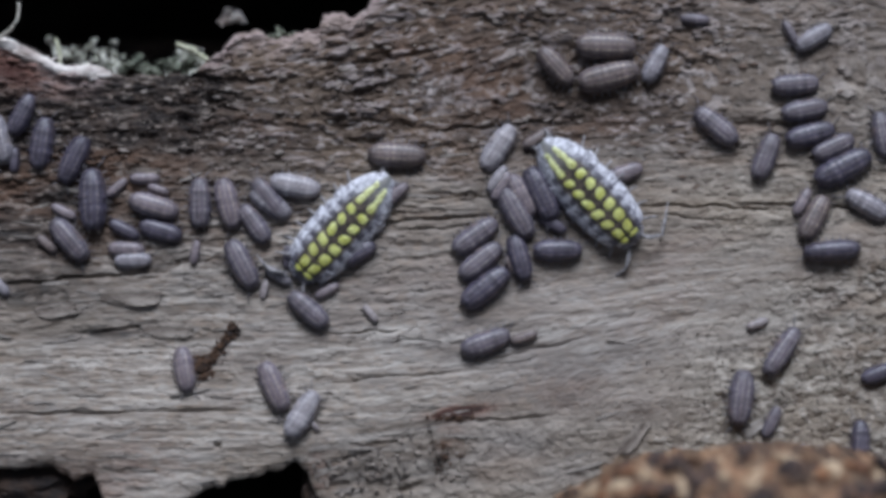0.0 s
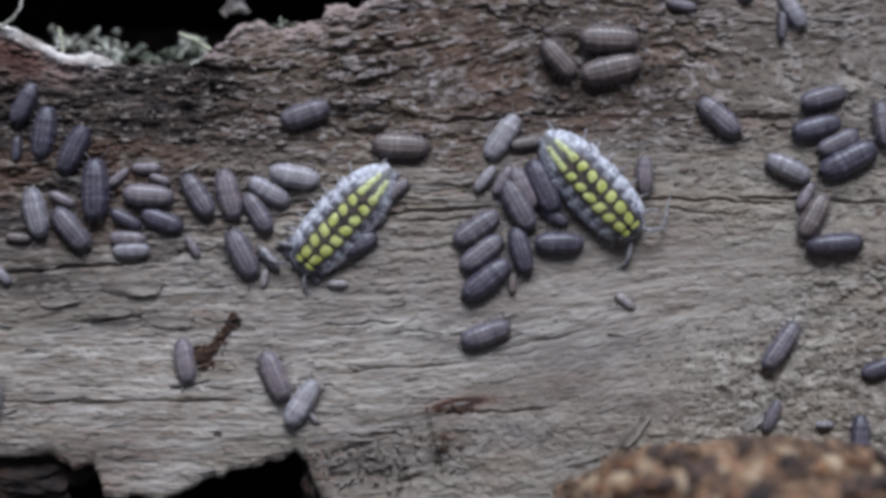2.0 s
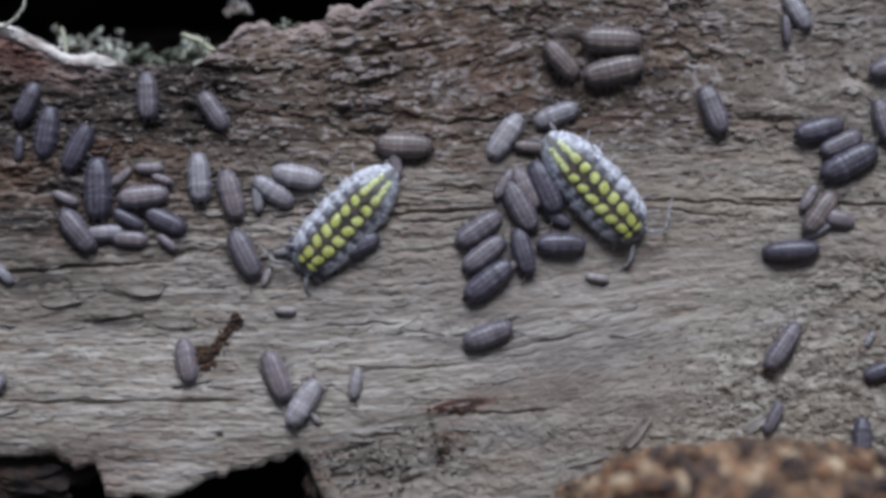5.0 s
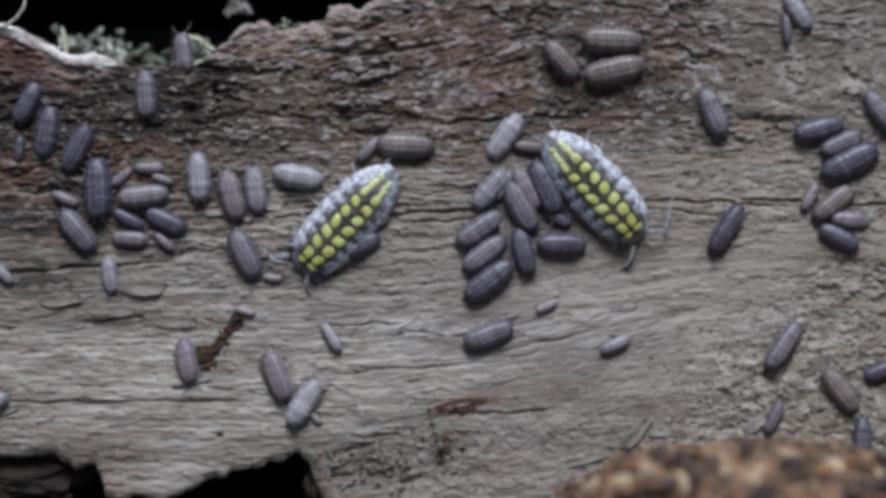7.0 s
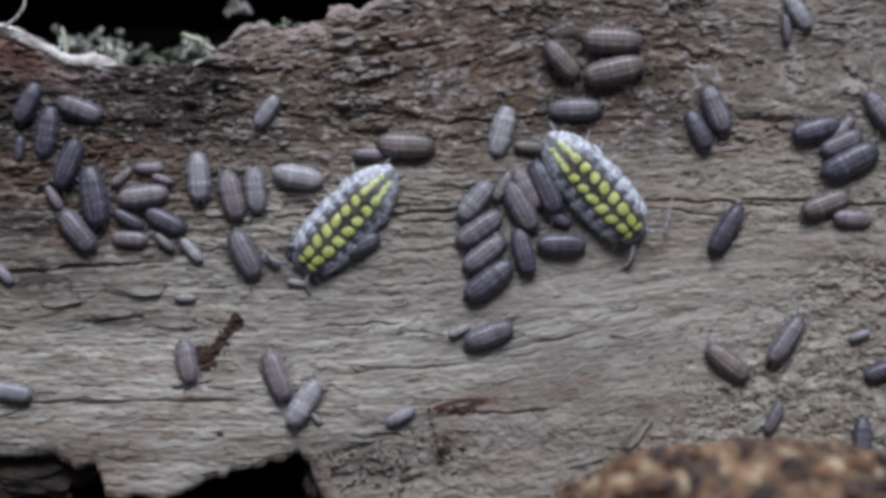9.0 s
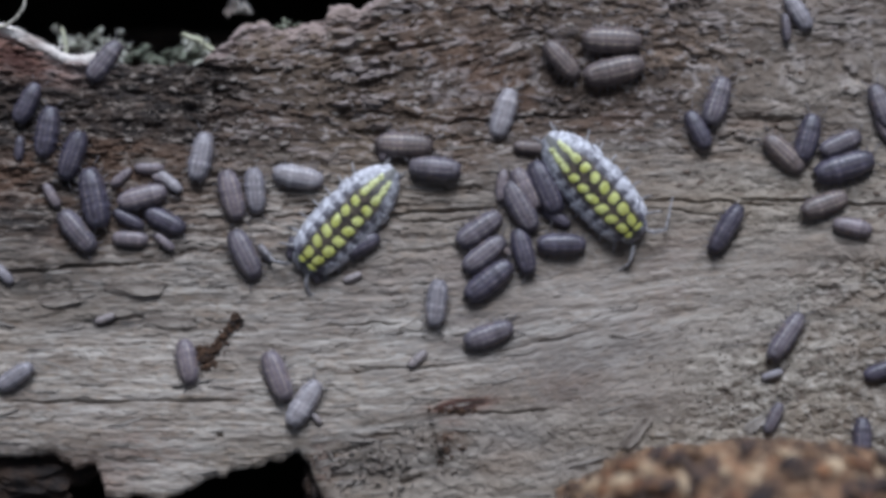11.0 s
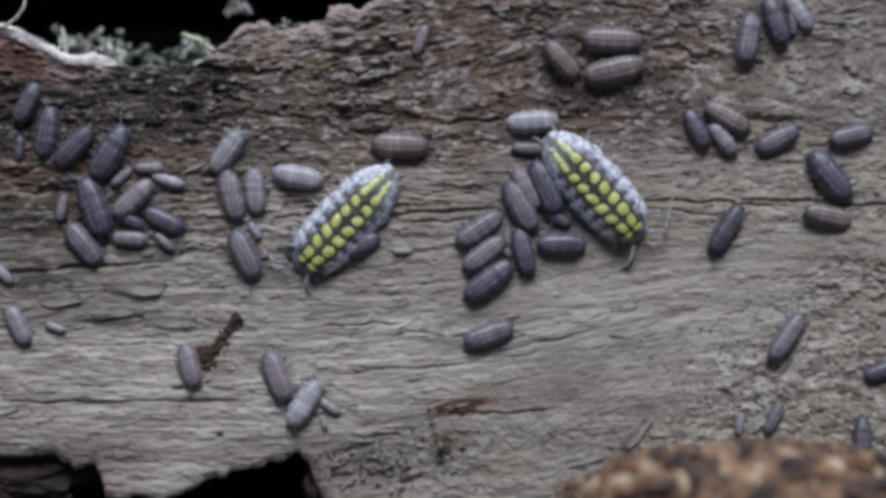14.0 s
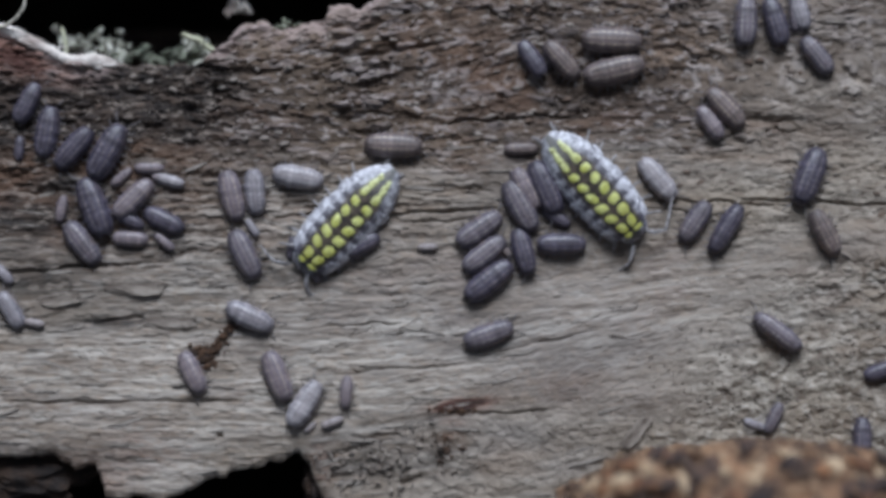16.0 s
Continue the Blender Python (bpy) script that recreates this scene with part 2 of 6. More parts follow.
def marbled_material():
    m, n, l, b = material("marbled_cuticle", 0.45, 0.1)
    lane = calc(n, l, "ABSOLUTE", attribute(n, "lane").outputs["Fac"])
    along = attribute(n, "along").outputs["Fac"]
    where = n.new("ShaderNodeTexCoord").outputs["Object"]
    vein = speckle(n, l, where, 1050, 5, (1.2, 0.8, 1))
    grit = speckle(n, l, where, 2600, 3)
    smear = speckle(n, l, where, 2100, 5, (1.0, 0.6, 1), 0.75)
    axis = n.new("ShaderNodeSeparateXYZ")
    l.new(where, axis.inputs[0])
    hind = ramp(n, l, calc(n, l, "MULTIPLY", axis.outputs[0], -1.0), 0.0035, 0.0080)
    side = mix(n, l, ramp(n, l, vein, 0.32, 0.50), (0.090, 0.082, 0.095), (0.56, 0.545, 0.575))
    side = mix(n, l, calc(n, l, "MULTIPLY", ramp(n, l, smear, 0.50, 0.56), 0.95), side, (0.82, 0.81, 0.83))
    side = mix(n, l, calc(n, l, "MULTIPLY", ramp(n, l, smear, 0.49, 0.42), 0.85), side, (0.085, 0.076, 0.100))
    near = calc(n, l, "MULTIPLY", ramp(n, l, lane, 0.62, 0.50), calc(n, l, "ADD", 0.30, calc(n, l, "MULTIPLY", ramp(n, l, along, 0.75, 0.40), 0.65)))
    side = mix(n, l, calc(n, l, "MULTIPLY", near, calc(n, l, "SUBTRACT", 1.0, calc(n, l, "MULTIPLY", hind, 0.6))), side, (0.055, 0.048, 0.062))
    side = mix(n, l, calc(n, l, "MULTIPLY", ramp(n, l, along, 0.36, 0.14), 0.45), side, (0.09, 0.083, 0.105))
    side = mix(n, l, calc(n, l, "MULTIPLY", hind, 0.25), side, (0.68, 0.68, 0.71))
    tongue = calc(n, l, "MULTIPLY", ramp(n, l, lane, 0.58, 0.74), ramp(n, l, along, 0.35, 0.7))
    side = mix(n, l, calc(n, l, "MULTIPLY", tongue, ramp(n, l, smear, 0.44, 0.54)), side, (0.78, 0.77, 0.80))
    mid = mix(n, l, ramp(n, l, vein, 0.42, 0.66), (0.034, 0.026, 0.022), (0.13, 0.10, 0.072))
    mid = mix(n, l, calc(n, l, "MULTIPLY", hind, 0.42), mid, (0.42, 0.42, 0.40))
    l.new(mix(n, l, ramp(n, l, calc(n, l, "ADD", lane, calc(n, l, "MULTIPLY", hind, 0.14)), 0.30, 0.44), mid, side), b.inputs["Base Color"])
    relief_bump(n, l, b, calc(n, l, "ADD", vein, grit), 0.00008, 0.5)
    return m


def yellow_material():
    """Lemon spots, olive and dirty towards the head, nearly white towards the tail."""
    m, n, l, b = material("yellow_spot", 0.45)
    where = n.new("ShaderNodeTexCoord").outputs["Object"]
    axis = n.new("ShaderNodeSeparateXYZ")
    l.new(where, axis.inputs[0])
    a, c = speckle(n, l, where, 900, 3), speckle(n, l, where, 2600, 4)
    col = mix(n, l, ramp(n, l, a, 0.36, 0.64), (0.53, 0.54, 0.10), (0.73, 0.75, 0.27))
    col = mix(n, l, calc(n, l, "MULTIPLY", ramp(n, l, axis.outputs[0], 0.001, 0.008), 0.45), col, (0.36, 0.34, 0.04))
    col = mix(n, l, calc(n, l, "MULTIPLY", ramp(n, l, calc(n, l, "MULTIPLY", axis.outputs[0], -1.0), 0.002, 0.008), 0.60), col, (0.82, 0.84, 0.50))
    col = mix(n, l, calc(n, l, "MULTIPLY", ramp(n, l, c, 0.50, 0.36), 0.65), col, (0.20, 0.185, 0.05))
    l.new(col, b.inputs["Base Color"])
    relief_bump(n, l, b, c, 0.0001)
    return m


WOOD = wood_material()
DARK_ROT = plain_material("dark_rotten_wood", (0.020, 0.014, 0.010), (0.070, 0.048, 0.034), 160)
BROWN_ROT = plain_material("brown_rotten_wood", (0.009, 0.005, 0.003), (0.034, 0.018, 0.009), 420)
SOIL = plain_material("dark_soil", (0.015, 0.012, 0.010), (0.045, 0.036, 0.028), 60)
TORN = plain_material("torn_pale_fibre", (0.40, 0.33, 0.285), (0.86, 0.79, 0.71), 420, 0.8, (0.5, 1, 1))
ROOT = plain_material("root_skin", (0.42, 0.38, 0.30), (0.62, 0.58, 0.48), 700, 0.6)
LICHEN = plain_material("lichen", (0.34, 0.34, 0.26), (0.82, 0.80, 0.70), 700, 0.9)
MOSS = plain_material("moss", (0.07, 0.08, 0.055), (0.25, 0.26, 0.19), 700, 0.9)
STALK = plain_material("dry_stalk", (0.30, 0.30, 0.19), (0.55, 0.54, 0.38), 500, 0.8)
CHUNK = plain_material("orange_bark", (0.040, 0.024, 0.018), (0.300, 0.168, 0.088), 300, 0.85, (1, 1, 1), 0.0012, (0.56, 0.40, 0.24))
CHUNK_DARK = plain_material("dark_bark_scale", (0.025, 0.018, 0.017), (0.090, 0.055, 0.040), 260, 0.85, (1, 1, 1), 0.0008)
CHUNK_RED = plain_material("reddish_bark_scale", (0.100, 0.046, 0.026), (0.335, 0.160, 0.072), 320, 0.85, (1, 1, 1), 0.0008)
CHUNK_PALE = plain_material("pale_bark_scale", (0.26, 0.16, 0.085), (0.62, 0.47, 0.30), 360, 0.85, (1, 1, 1), 0.0008)
CHIP = plain_material("wood_chip", (0.160, 0.126, 0.098), (0.370, 0.318, 0.262), 700, 0.85, (0.25, 1, 1), 0.0006)


def flake_material():
    m, n, l, b = material("bark_flake", 0.85)
    rnd = n.new("ShaderNodeObjectInfo").outputs["Random"]
    where = n.new("ShaderNodeTexCoord").outputs["Object"]
    a = speckle(n, l, where, 900, 4, (0.5, 1, 1))
    col = mix(n, l, ramp(n, l, rnd, 0.1, 0.9), (0.165, 0.112, 0.078), (0.385, 0.335, 0.285))
    col = mix(n, l, calc(n, l, "MULTIPLY", ramp(n, l, a, 0.52, 0.34), 0.7), col, (0.075, 0.055, 0.042))
    l.new(col, b.inputs["Base Color"])
    relief_bump(n, l, b, a, 0.0002, 0.6)
    return m


FLAKE = flake_material()
SPLINT = plain_material("pale_splinter", (0.22, 0.188, 0.155), (0.42, 0.375, 0.325), 900, 0.85, (0.2, 1, 1))
GRIT = plain_material("dark_grit", (0.060, 0.048, 0.040), (0.20, 0.17, 0.14), 900, 0.85)
CRUMB = plain_material("rust_crumb", (0.018, 0.011, 0.008), (0.120, 0.064, 0.032), 900, 0.85)
SHELLS = {
    "grey": shell_material("grey_cuticle", (0.140, 0.118, 0.158), (0.062, 0.051, 0.070), (0.33, 0.285, 0.25), (0.22, 0.205, 0.225), 0.6),
    "dark": shell_material("slate_cuticle", (0.080, 0.068, 0.108), (0.033, 0.028, 0.046), (0.21, 0.175, 0.165), (0.165, 0.150, 0.195), 0.55, 0.40, (0.085, 0.062, 0.055)),
    "brown": shell_material("brown_cuticle", (0.152, 0.112, 0.116), (0.074, 0.054, 0.058), (0.335, 0.268, 0.20), (0.24, 0.205, 0.195), 0.8),
    "lilac": shell_material("lilac_cuticle", (0.215, 0.176, 0.212), (0.114, 0.092, 0.114), (0.36, 0.29, 0.23), (0.33, 0.29, 0.30), 0.7, 0.40, (0.22, 0.155, 0.11)),
    "ashen": shell_material("ashen_cuticle", (0.39, 0.36, 0.38), (0.24, 0.215, 0.23), (0.56, 0.51, 0.47), (0.50, 0.47, 0.48), 0.5, 0.42, (0.42, 0.34, 0.29)),
    "young": shell_material("young_cuticle", (0.335, 0.288, 0.282), (0.215, 0.180, 0.178), (0.46, 0.405, 0.36), (0.43, 0.385, 0.37), 0.5, 0.42, (0.32, 0.245, 0.20)),
    "pale": shell_material("pale_cuticle", (0.275, 0.250, 0.282), (0.165, 0.148, 0.170), (0.48, 0.44, 0.40), (0.42, 0.40, 0.42), 0.6, 0.40, (0.28, 0.22, 0.18)),
}
LIMB = plain_material("limb", (0.085, 0.074, 0.078), (0.22, 0.20, 0.20), 1500, 0.5)
LIMB_PALE = plain_material("pale_limb", (0.17, 0.155, 0.155), (0.42, 0.395, 0.385), 1200, 0.5)
UNDER = plain_material("underside", (0.06, 0.055, 0.055), (0.13, 0.115, 0.11), 1500, 0.6)
TIP = plain_material("tail_tip", (0.32, 0.27, 0.21), (0.52, 0.46, 0.38), 1500, 0.5)
EYE_BLACK = plain_material("eye", (0.01, 0.01, 0.01), (0.02, 0.02, 0.02), 500, 0.3)
MARBLED = marbled_material()
YELLOW = yellow_material()


# ---- noise on a lattice ----
def lattice(i, j, seed):
    h = (i.astype(np.int64) * 374761393 + j.astype(np.int64) * 668265263 + seed * 974634777) & 0xFFFFFFFF
    h = ((h ^ (h >> 13)) * 1274126177) & 0xFFFFFFFF
    return ((h ^ (h >> 16)) & 0xFFFF) / 65535.0


def smooth_noise(x, y, seed):
    i, j = np.floor(x), np.floor(y)
    u, v = x - i, y - j
    u, v = u * u * u * (u * (u * 6 - 15) + 10), v * v * v * (v * (v * 6 - 15) + 10)
    a, b = lattice(i, j, seed), lattice(i + 1, j, seed)
    c, d = lattice(i, j + 1, seed), lattice(i + 1, j + 1, seed)
    return (a * (1 - u) + b * u) * (1 - v) + (c * (1 - u) + d * u) * v


def fractal(x, y, seed, octaves=4):
    total, amp, size = 0.0, 0.5, 0.0
    for k in range(octaves):
        total = total + amp * smooth_noise(x * 2 ** k + 13.7 * k, y * 2 ** k - 7.1 * k, seed + k)
        size, amp = size + amp, amp * 0.5
    return total / size


def step(x, lo, hi):
    x = np.clip((x - lo) / (hi - lo), 0, 1)
    return x * x * (3 - 2 * x)


# ---- the log: all lengths here in millimetres ----
TOP_EDGE = ((-150, 36), (-67.79, 33.01), (-64.47, 31.84), (-60.75, 30.83), (-57.51, 28.83), (-54.69, 27.58), (-52.05, 26.99), (-47.54, 27.08), (-46.46, 26.49), (-40.56, 26.83), (-35.22, 26.83),
            (-33.84, 28.58), (-32.05, 30.20), (-29.60, 32.0), (-28.6, 33.2), (-26.4, 33.1), (-24.8, 32.3), (-19.6, 32.9), (-17.1, 33.2), (-16.7, 35.2), (-15.0, 35.7), (-12.6, 34.9), (-11.2, 36.2), (-10.2, 36.9), (-7.75, 39.88), (-4, 50))
LOW_EDGE = ((-150, -28), (-66.34, -29.06), (-63.12, -29.14), (-59.17, -29.38), (-55.95, -29.38), (-53.60, -30.18), (-52.53, -31.30), (-49.64, -30.82), (-48.72, -32.90), (-48.04, -35.06), (-46.51, -35.62), (-43.71, -35.06),
            (-40.48, -35.62), (-37.92, -34.82), (-36.25, -34.02), (-32.65, -32.42), (-28.72, -31.30), (-23.74, -30.18), (-21.82, -29.30), (-20.94, -28.50), (-18.91, -30.34), (-18.33, -33.22), (-16.79, -35.86), (-15.56, -39.44), (-12, -52))


def upper_rim(x):
    y = np.interp(x, [p[0] for p in TOP_EDGE], [p[1] for p in TOP_EDGE])
    return y + 0.35 + 1.5 * (fractal(x * 0.6, x * 0, 71, 5) - 0.5)


def lower_rim(x):
    y = np.interp(x, [p[0] for p in LOW_EDGE], [p[1] for p in LOW_EDGE])
    return y - 0.5 + 1.3 * (fractal(x * 0.7, x * 0, 83, 5) - 0.5)


def flow(x, y):
    """How far the grain has swung up at x, y."""
    return 0.15 * (np.clip(x, -45, 10) + 22) * step(y, 20, 31) + 7.5 * step(x, -15, 60) * np.exp(-((y + 10) / 16) ** 2) + 1.6 * (fractal(x * 0.035, y * 0.05, 5, 3) - 0.5)


def cells(x, y, seed):
    """Irregular cells: a height for each cell, and the way from its border (0 at the border)."""
    i0, j0 = np.floor(x), np.floor(y)
    near, second, mark = np.full(np.shape(x), 9.0), np.full(np.shape(x), 9.0), np.zeros(np.shape(x))
    for di in (-1, 0, 1):
        for dj in (-1, 0, 1):
            i, j = i0 + di, j0 + dj
            d = np.hypot(i + lattice(i, j, seed) - x, j + lattice(i, j, seed + 1) - y)
            closer = d < near
            second = np.where(closer, near, np.minimum(second, d))
            mark = np.where(closer, lattice(i, j, seed + 2), mark)
            near = np.where(closer, d, near)
    return mark, second - near


def zones(x, y):
    wob = 7 * (fractal(x * 0.07, y * 0.18, 21, 4) - 0.5)
    bark = step(y + wob - 0.04 * x, 7, 18) * (1 - 0.50 * step(x, 28, 58))
    clay = step(x + 2 * wob - 0.9 * (y + 18), 24, 50) * step(-y + wob, -11, 2) * 0.9
    clay = np.maximum(clay, 0.40 * step(x + wob, -12, 0) * step(-y + wob, 20, 26))
    clay = np.maximum(clay, 0.65 * step(x + wob, 24, 44) * step(y + wob, -2, 5) * (1 - step(y + wob, 22, 34)))
    pale = step(-y + 1.4 * wob - 0.12 * x, 1, 13) * (1 - step(x + wob, -8, 26))
    pale = np.maximum(pale, 0.85 * step(x + wob, -16, 0) * (1 - step(x + 2 * wob, 34, 56)) * np.exp(-((y + 10 - 0.10 * x + 0.6 * wob) / 9) ** 2))
    return bark, np.clip(clay, 0, 1) * (1 - bark), pale * (1 - bark)


def broad(x, y):
    """The slow rise and fall of the log's face."""
    return 1.6 * (fractal(x * 0.045, y * 0.09, 31, 2) - 0.5) - 0.0008 * np.maximum(y - 26, 0) ** 2


def terrace(n, steps, sharp):
    t = n * steps
    f = t - np.floor(t)
    return (np.floor(t) + step(f, sharp, 1.0)) / steps


CRACKS = ((*(-31.91, -26.90), 0, 0.45, 0.40, 1.2), (*(-1.96, 5.41), 2, 9, 0.20, 1.0), (*(53.48, 6.89), -3, 10, 0.20, 1.0), (*(-53.95, -2.78), 4, 14, 0.25, 0.9), (*(-6.79, -17.40), 4, 9, 0.18, 0.45),
          (*(-45.72, -10.2), 6, 6, 0.28, 0.55), (*(-51.17, -21.99), 1, 11, 0.15, 0.7), (*(13.44, -13.76), 12, 8, 0.18, 0.4), (*(1.30, 4.18), 2, 7, 0.15, 0.7), (*(-11.67, -10.92), 3, 6, 0.15, 0.6), (*(7.86, 18.85), 4, 9, 0.2, 0.8), (*(-6.90, 29.00), 9, 8, 0.3, 0.9),
          (*(38.0, 6.9), -2, 11, 0.16, 0.8), (*(35.0, 5.4), -4, 9, 0.13, 0.5), (*(-12.80, -28.66), 15, 2.5, 0.45, 0.7), (*(-14.39, -32.42), 14, 2, 0.5, 0.6), (*(-4.34, -33.06), 18, 2, 0.5, 0.6), (*(-7.57, -26.50), 12, 3, 0.3, 0.5), (*(-0.97, -28.26), -75, 3.6, 0.35, 0.8), (*(-35.84, -21.99), 1, 7, 0.16, 0.6), (*(9.76, -23.44), 3, 5, 0.2, 0.6))


def slivers(x, y, v):
    """Split fibres of two sizes and grains: for each a height from 0 to 1 and the way from its border."""
    wx, wy = 1.1 * (fractal(x * 0.5, y * 0.7, 59, 3) - 0.5), 1.1 * (fractal(x * 0.5 + 9, y * 0.7, 60, 3) - 0.5)
    wide = cells(x * 0.16 + 0.9 * wx, v * 1.25 + 0.9 * wy, 161)
    thin = cells(x * 0.34 + 0.9 * wx, v * 2.7 + 0.8 * wy, 171)
    grainy = cells(x * 1.15 + wx, y * 1.7 + wy, 181)
    calm = (0.45 + 0.75 * step(fractal(x * 0.05, y * 0.12, 191, 3), 0.38, 0.62)) * (1 - 0.55 * step(x, -2, 12) * step(-y, -22, -8)) * (1 - 0.45 * step(-y, -2, 10))
    return wide, thin, grainy, calm


def relief(x, y):
    bark, clay, pale = zones(x, y)
    v = y - flow(x, y)
    h = broad(x, y)
    plain = (1 - 0.85 * pale) * (1 - 0.8 * bark) * (1 - 0.65 * clay) * (1 - 0.66 * step(x, -6, 14) * step(-y, -22, -10))
    v = v + 0.9 * (fractal(x * 0.13, y * 0.35, 39, 3) - 0.5)
    h = h + plain * 0.62 * (terrace(fractal(x * 0.06, v * 0.50, 41, 4), 10, 0.40) - 0.5)
    h = h + plain * 0.30 * (terrace(fractal(x * 0.28, v * 1.35, 43, 3), 6, 0.40) - 0.5)
    h = h + plain * (0.20 * (fractal(x * 0.40, v * 4.2, 47, 3) - 0.5) + 0.40 * (fractal(x * 0.75, v * 2.0, 48, 4) - 0.5))
    wx, wy = 1.1 * (fractal(x * 0.5, y * 0.7, 59, 3) - 0.5), 1.1 * (fractal(x * 0.5 + 9, y * 0.7, 60, 3) - 0.5)
    split, seam = cells(x * 0.17 + wx * 0.8, v * 0.95 + wy, 49)
    h = h + plain * 0.30 * (split - 0.5) * step(seam, 0.0, 0.25)
    wide, thin, grainy, calm = slivers(x, y, v)
    lay = (1 - 0.85 * bark) * (1 - 0.8 * clay) * (1 - 0.72 * pale)
    h = h + lay * calm * (0.36 * (wide[0] - 0.5) * step(wide[1], 0.0, 0.12) + 0.24 * (thin[0] - 0.5) * step(thin[1], 0.0, 0.15))
    h = h + 0.20 * clay * grainy[0] * step(grainy[1], 0.0, 0.3)
    crack = np.abs(fractal(x * 0.050 + 3, v * 0.60, 53, 4) - 0.5)
    gape = step(fractal(x * 0.06, v * 0.25, 57, 2), 0.45, 0.62)
    h = h - 0.45 * (1 - 0.6 * step(x, -10, 10) * step(-y, -6, 4)) * (1 - 0.5 * pale) * gape * (1 - step(crack, 0.0, 0.014)) * (1 - 0.75 * clay) * (1 - 0.5 * bark)
    top, border = cells(x * 0.30 + wx, v * 0.95 + wy, 61)
    top2, border2 = cells(x * 0.75 + wx, v * 2.1 + wy, 64)
    rough = 0.45 + 0.95 * step(fractal(x * 0.09, v * 0.2, 63, 3), 0.42, 0.62)
    h = h + bark * rough * (0.85 * (top - 0.5) * step(border, 0.0, 0.25) + 0.42 * (top2 - 0.5) * step(border2, 0.0, 0.3) - 0.20 * (1 - step(border, 0.0, 0.13)))
    h = h + bark * (1.0 * (fractal(x * 0.16, v * 0.6, 66, 3) - 0.5) + 0.5 * (fractal(x * 0.7, v * 2.6, 68, 3) - 0.5))
    lump, edge = cells(x * 0.75 + wx, y * 0.95 + wy, 67)
    lump2, edge2 = cells(x * 1.9 + wy, y * 2.2 + wx, 70)
    h = h + clay * (0.30 * (lump - 0.5) * step(edge, 0.0, 0.4) + 0.20 * lump2 * step(edge2, 0.0, 0.4) + 0.75 * (fractal(x * 0.7, y * 1.2, 72, 5) - 0.5) + 1.3 * (fractal(x * 0.22, v * 0.42, 69, 3) - 0.5))
    rotten = step(-x, 20, 34) * step(y, 4, 12)
    h = h + rotten * (0.50 * (lump - 0.5) * step(edge, 0.0, 0.3) + 0.34 * (lump2 - 0.5) * step(edge2, 0.0, 0.35))
    h = h + 0.24 * (fractal(x * (2.2 - 1.4 * pale), v * 4.6, 73, 2) - 0.5) + 0.26 * pale * (fractal(x * 0.45, v * 3.4, 75, 3) - 0.5)
    scab, brink = cells(x * 0.30 + 1.4 * wx, v * 0.75 + 1.2 * wy, 151)
    h = h + pale * 0.30 * step(scab, 0.62, 0.66) * (scab - 0.35) * step(brink, 0.0, 0.16)
    for ex, ey, a, rx, ry, deep in CRACKS:
        c, s = math.cos(radians(a)), math.sin(radians(a))
        p, q = (x - ex) * c + (y - ey) * s, -(x - ex) * s + (y - ey) * c + 0.9 * (fractal(x * 0.3, y * 0.4, 77, 3) - 0.5)
        h = h - deep * np.exp(-((p / rx) ** 4 + (q / ry) ** 2))
    return h


def rest(x, y):
    """Height in metres on which a small foot rests at x, y in millimetres."""
    k = np.array([(a, b) for a in (-1.6, 0.0, 1.6) for b in (-1.6, 0.0, 1.6)])
    return float(np.mean(relief(x + k[:, 0], y + k[:, 1])) + 0.12) / 1000


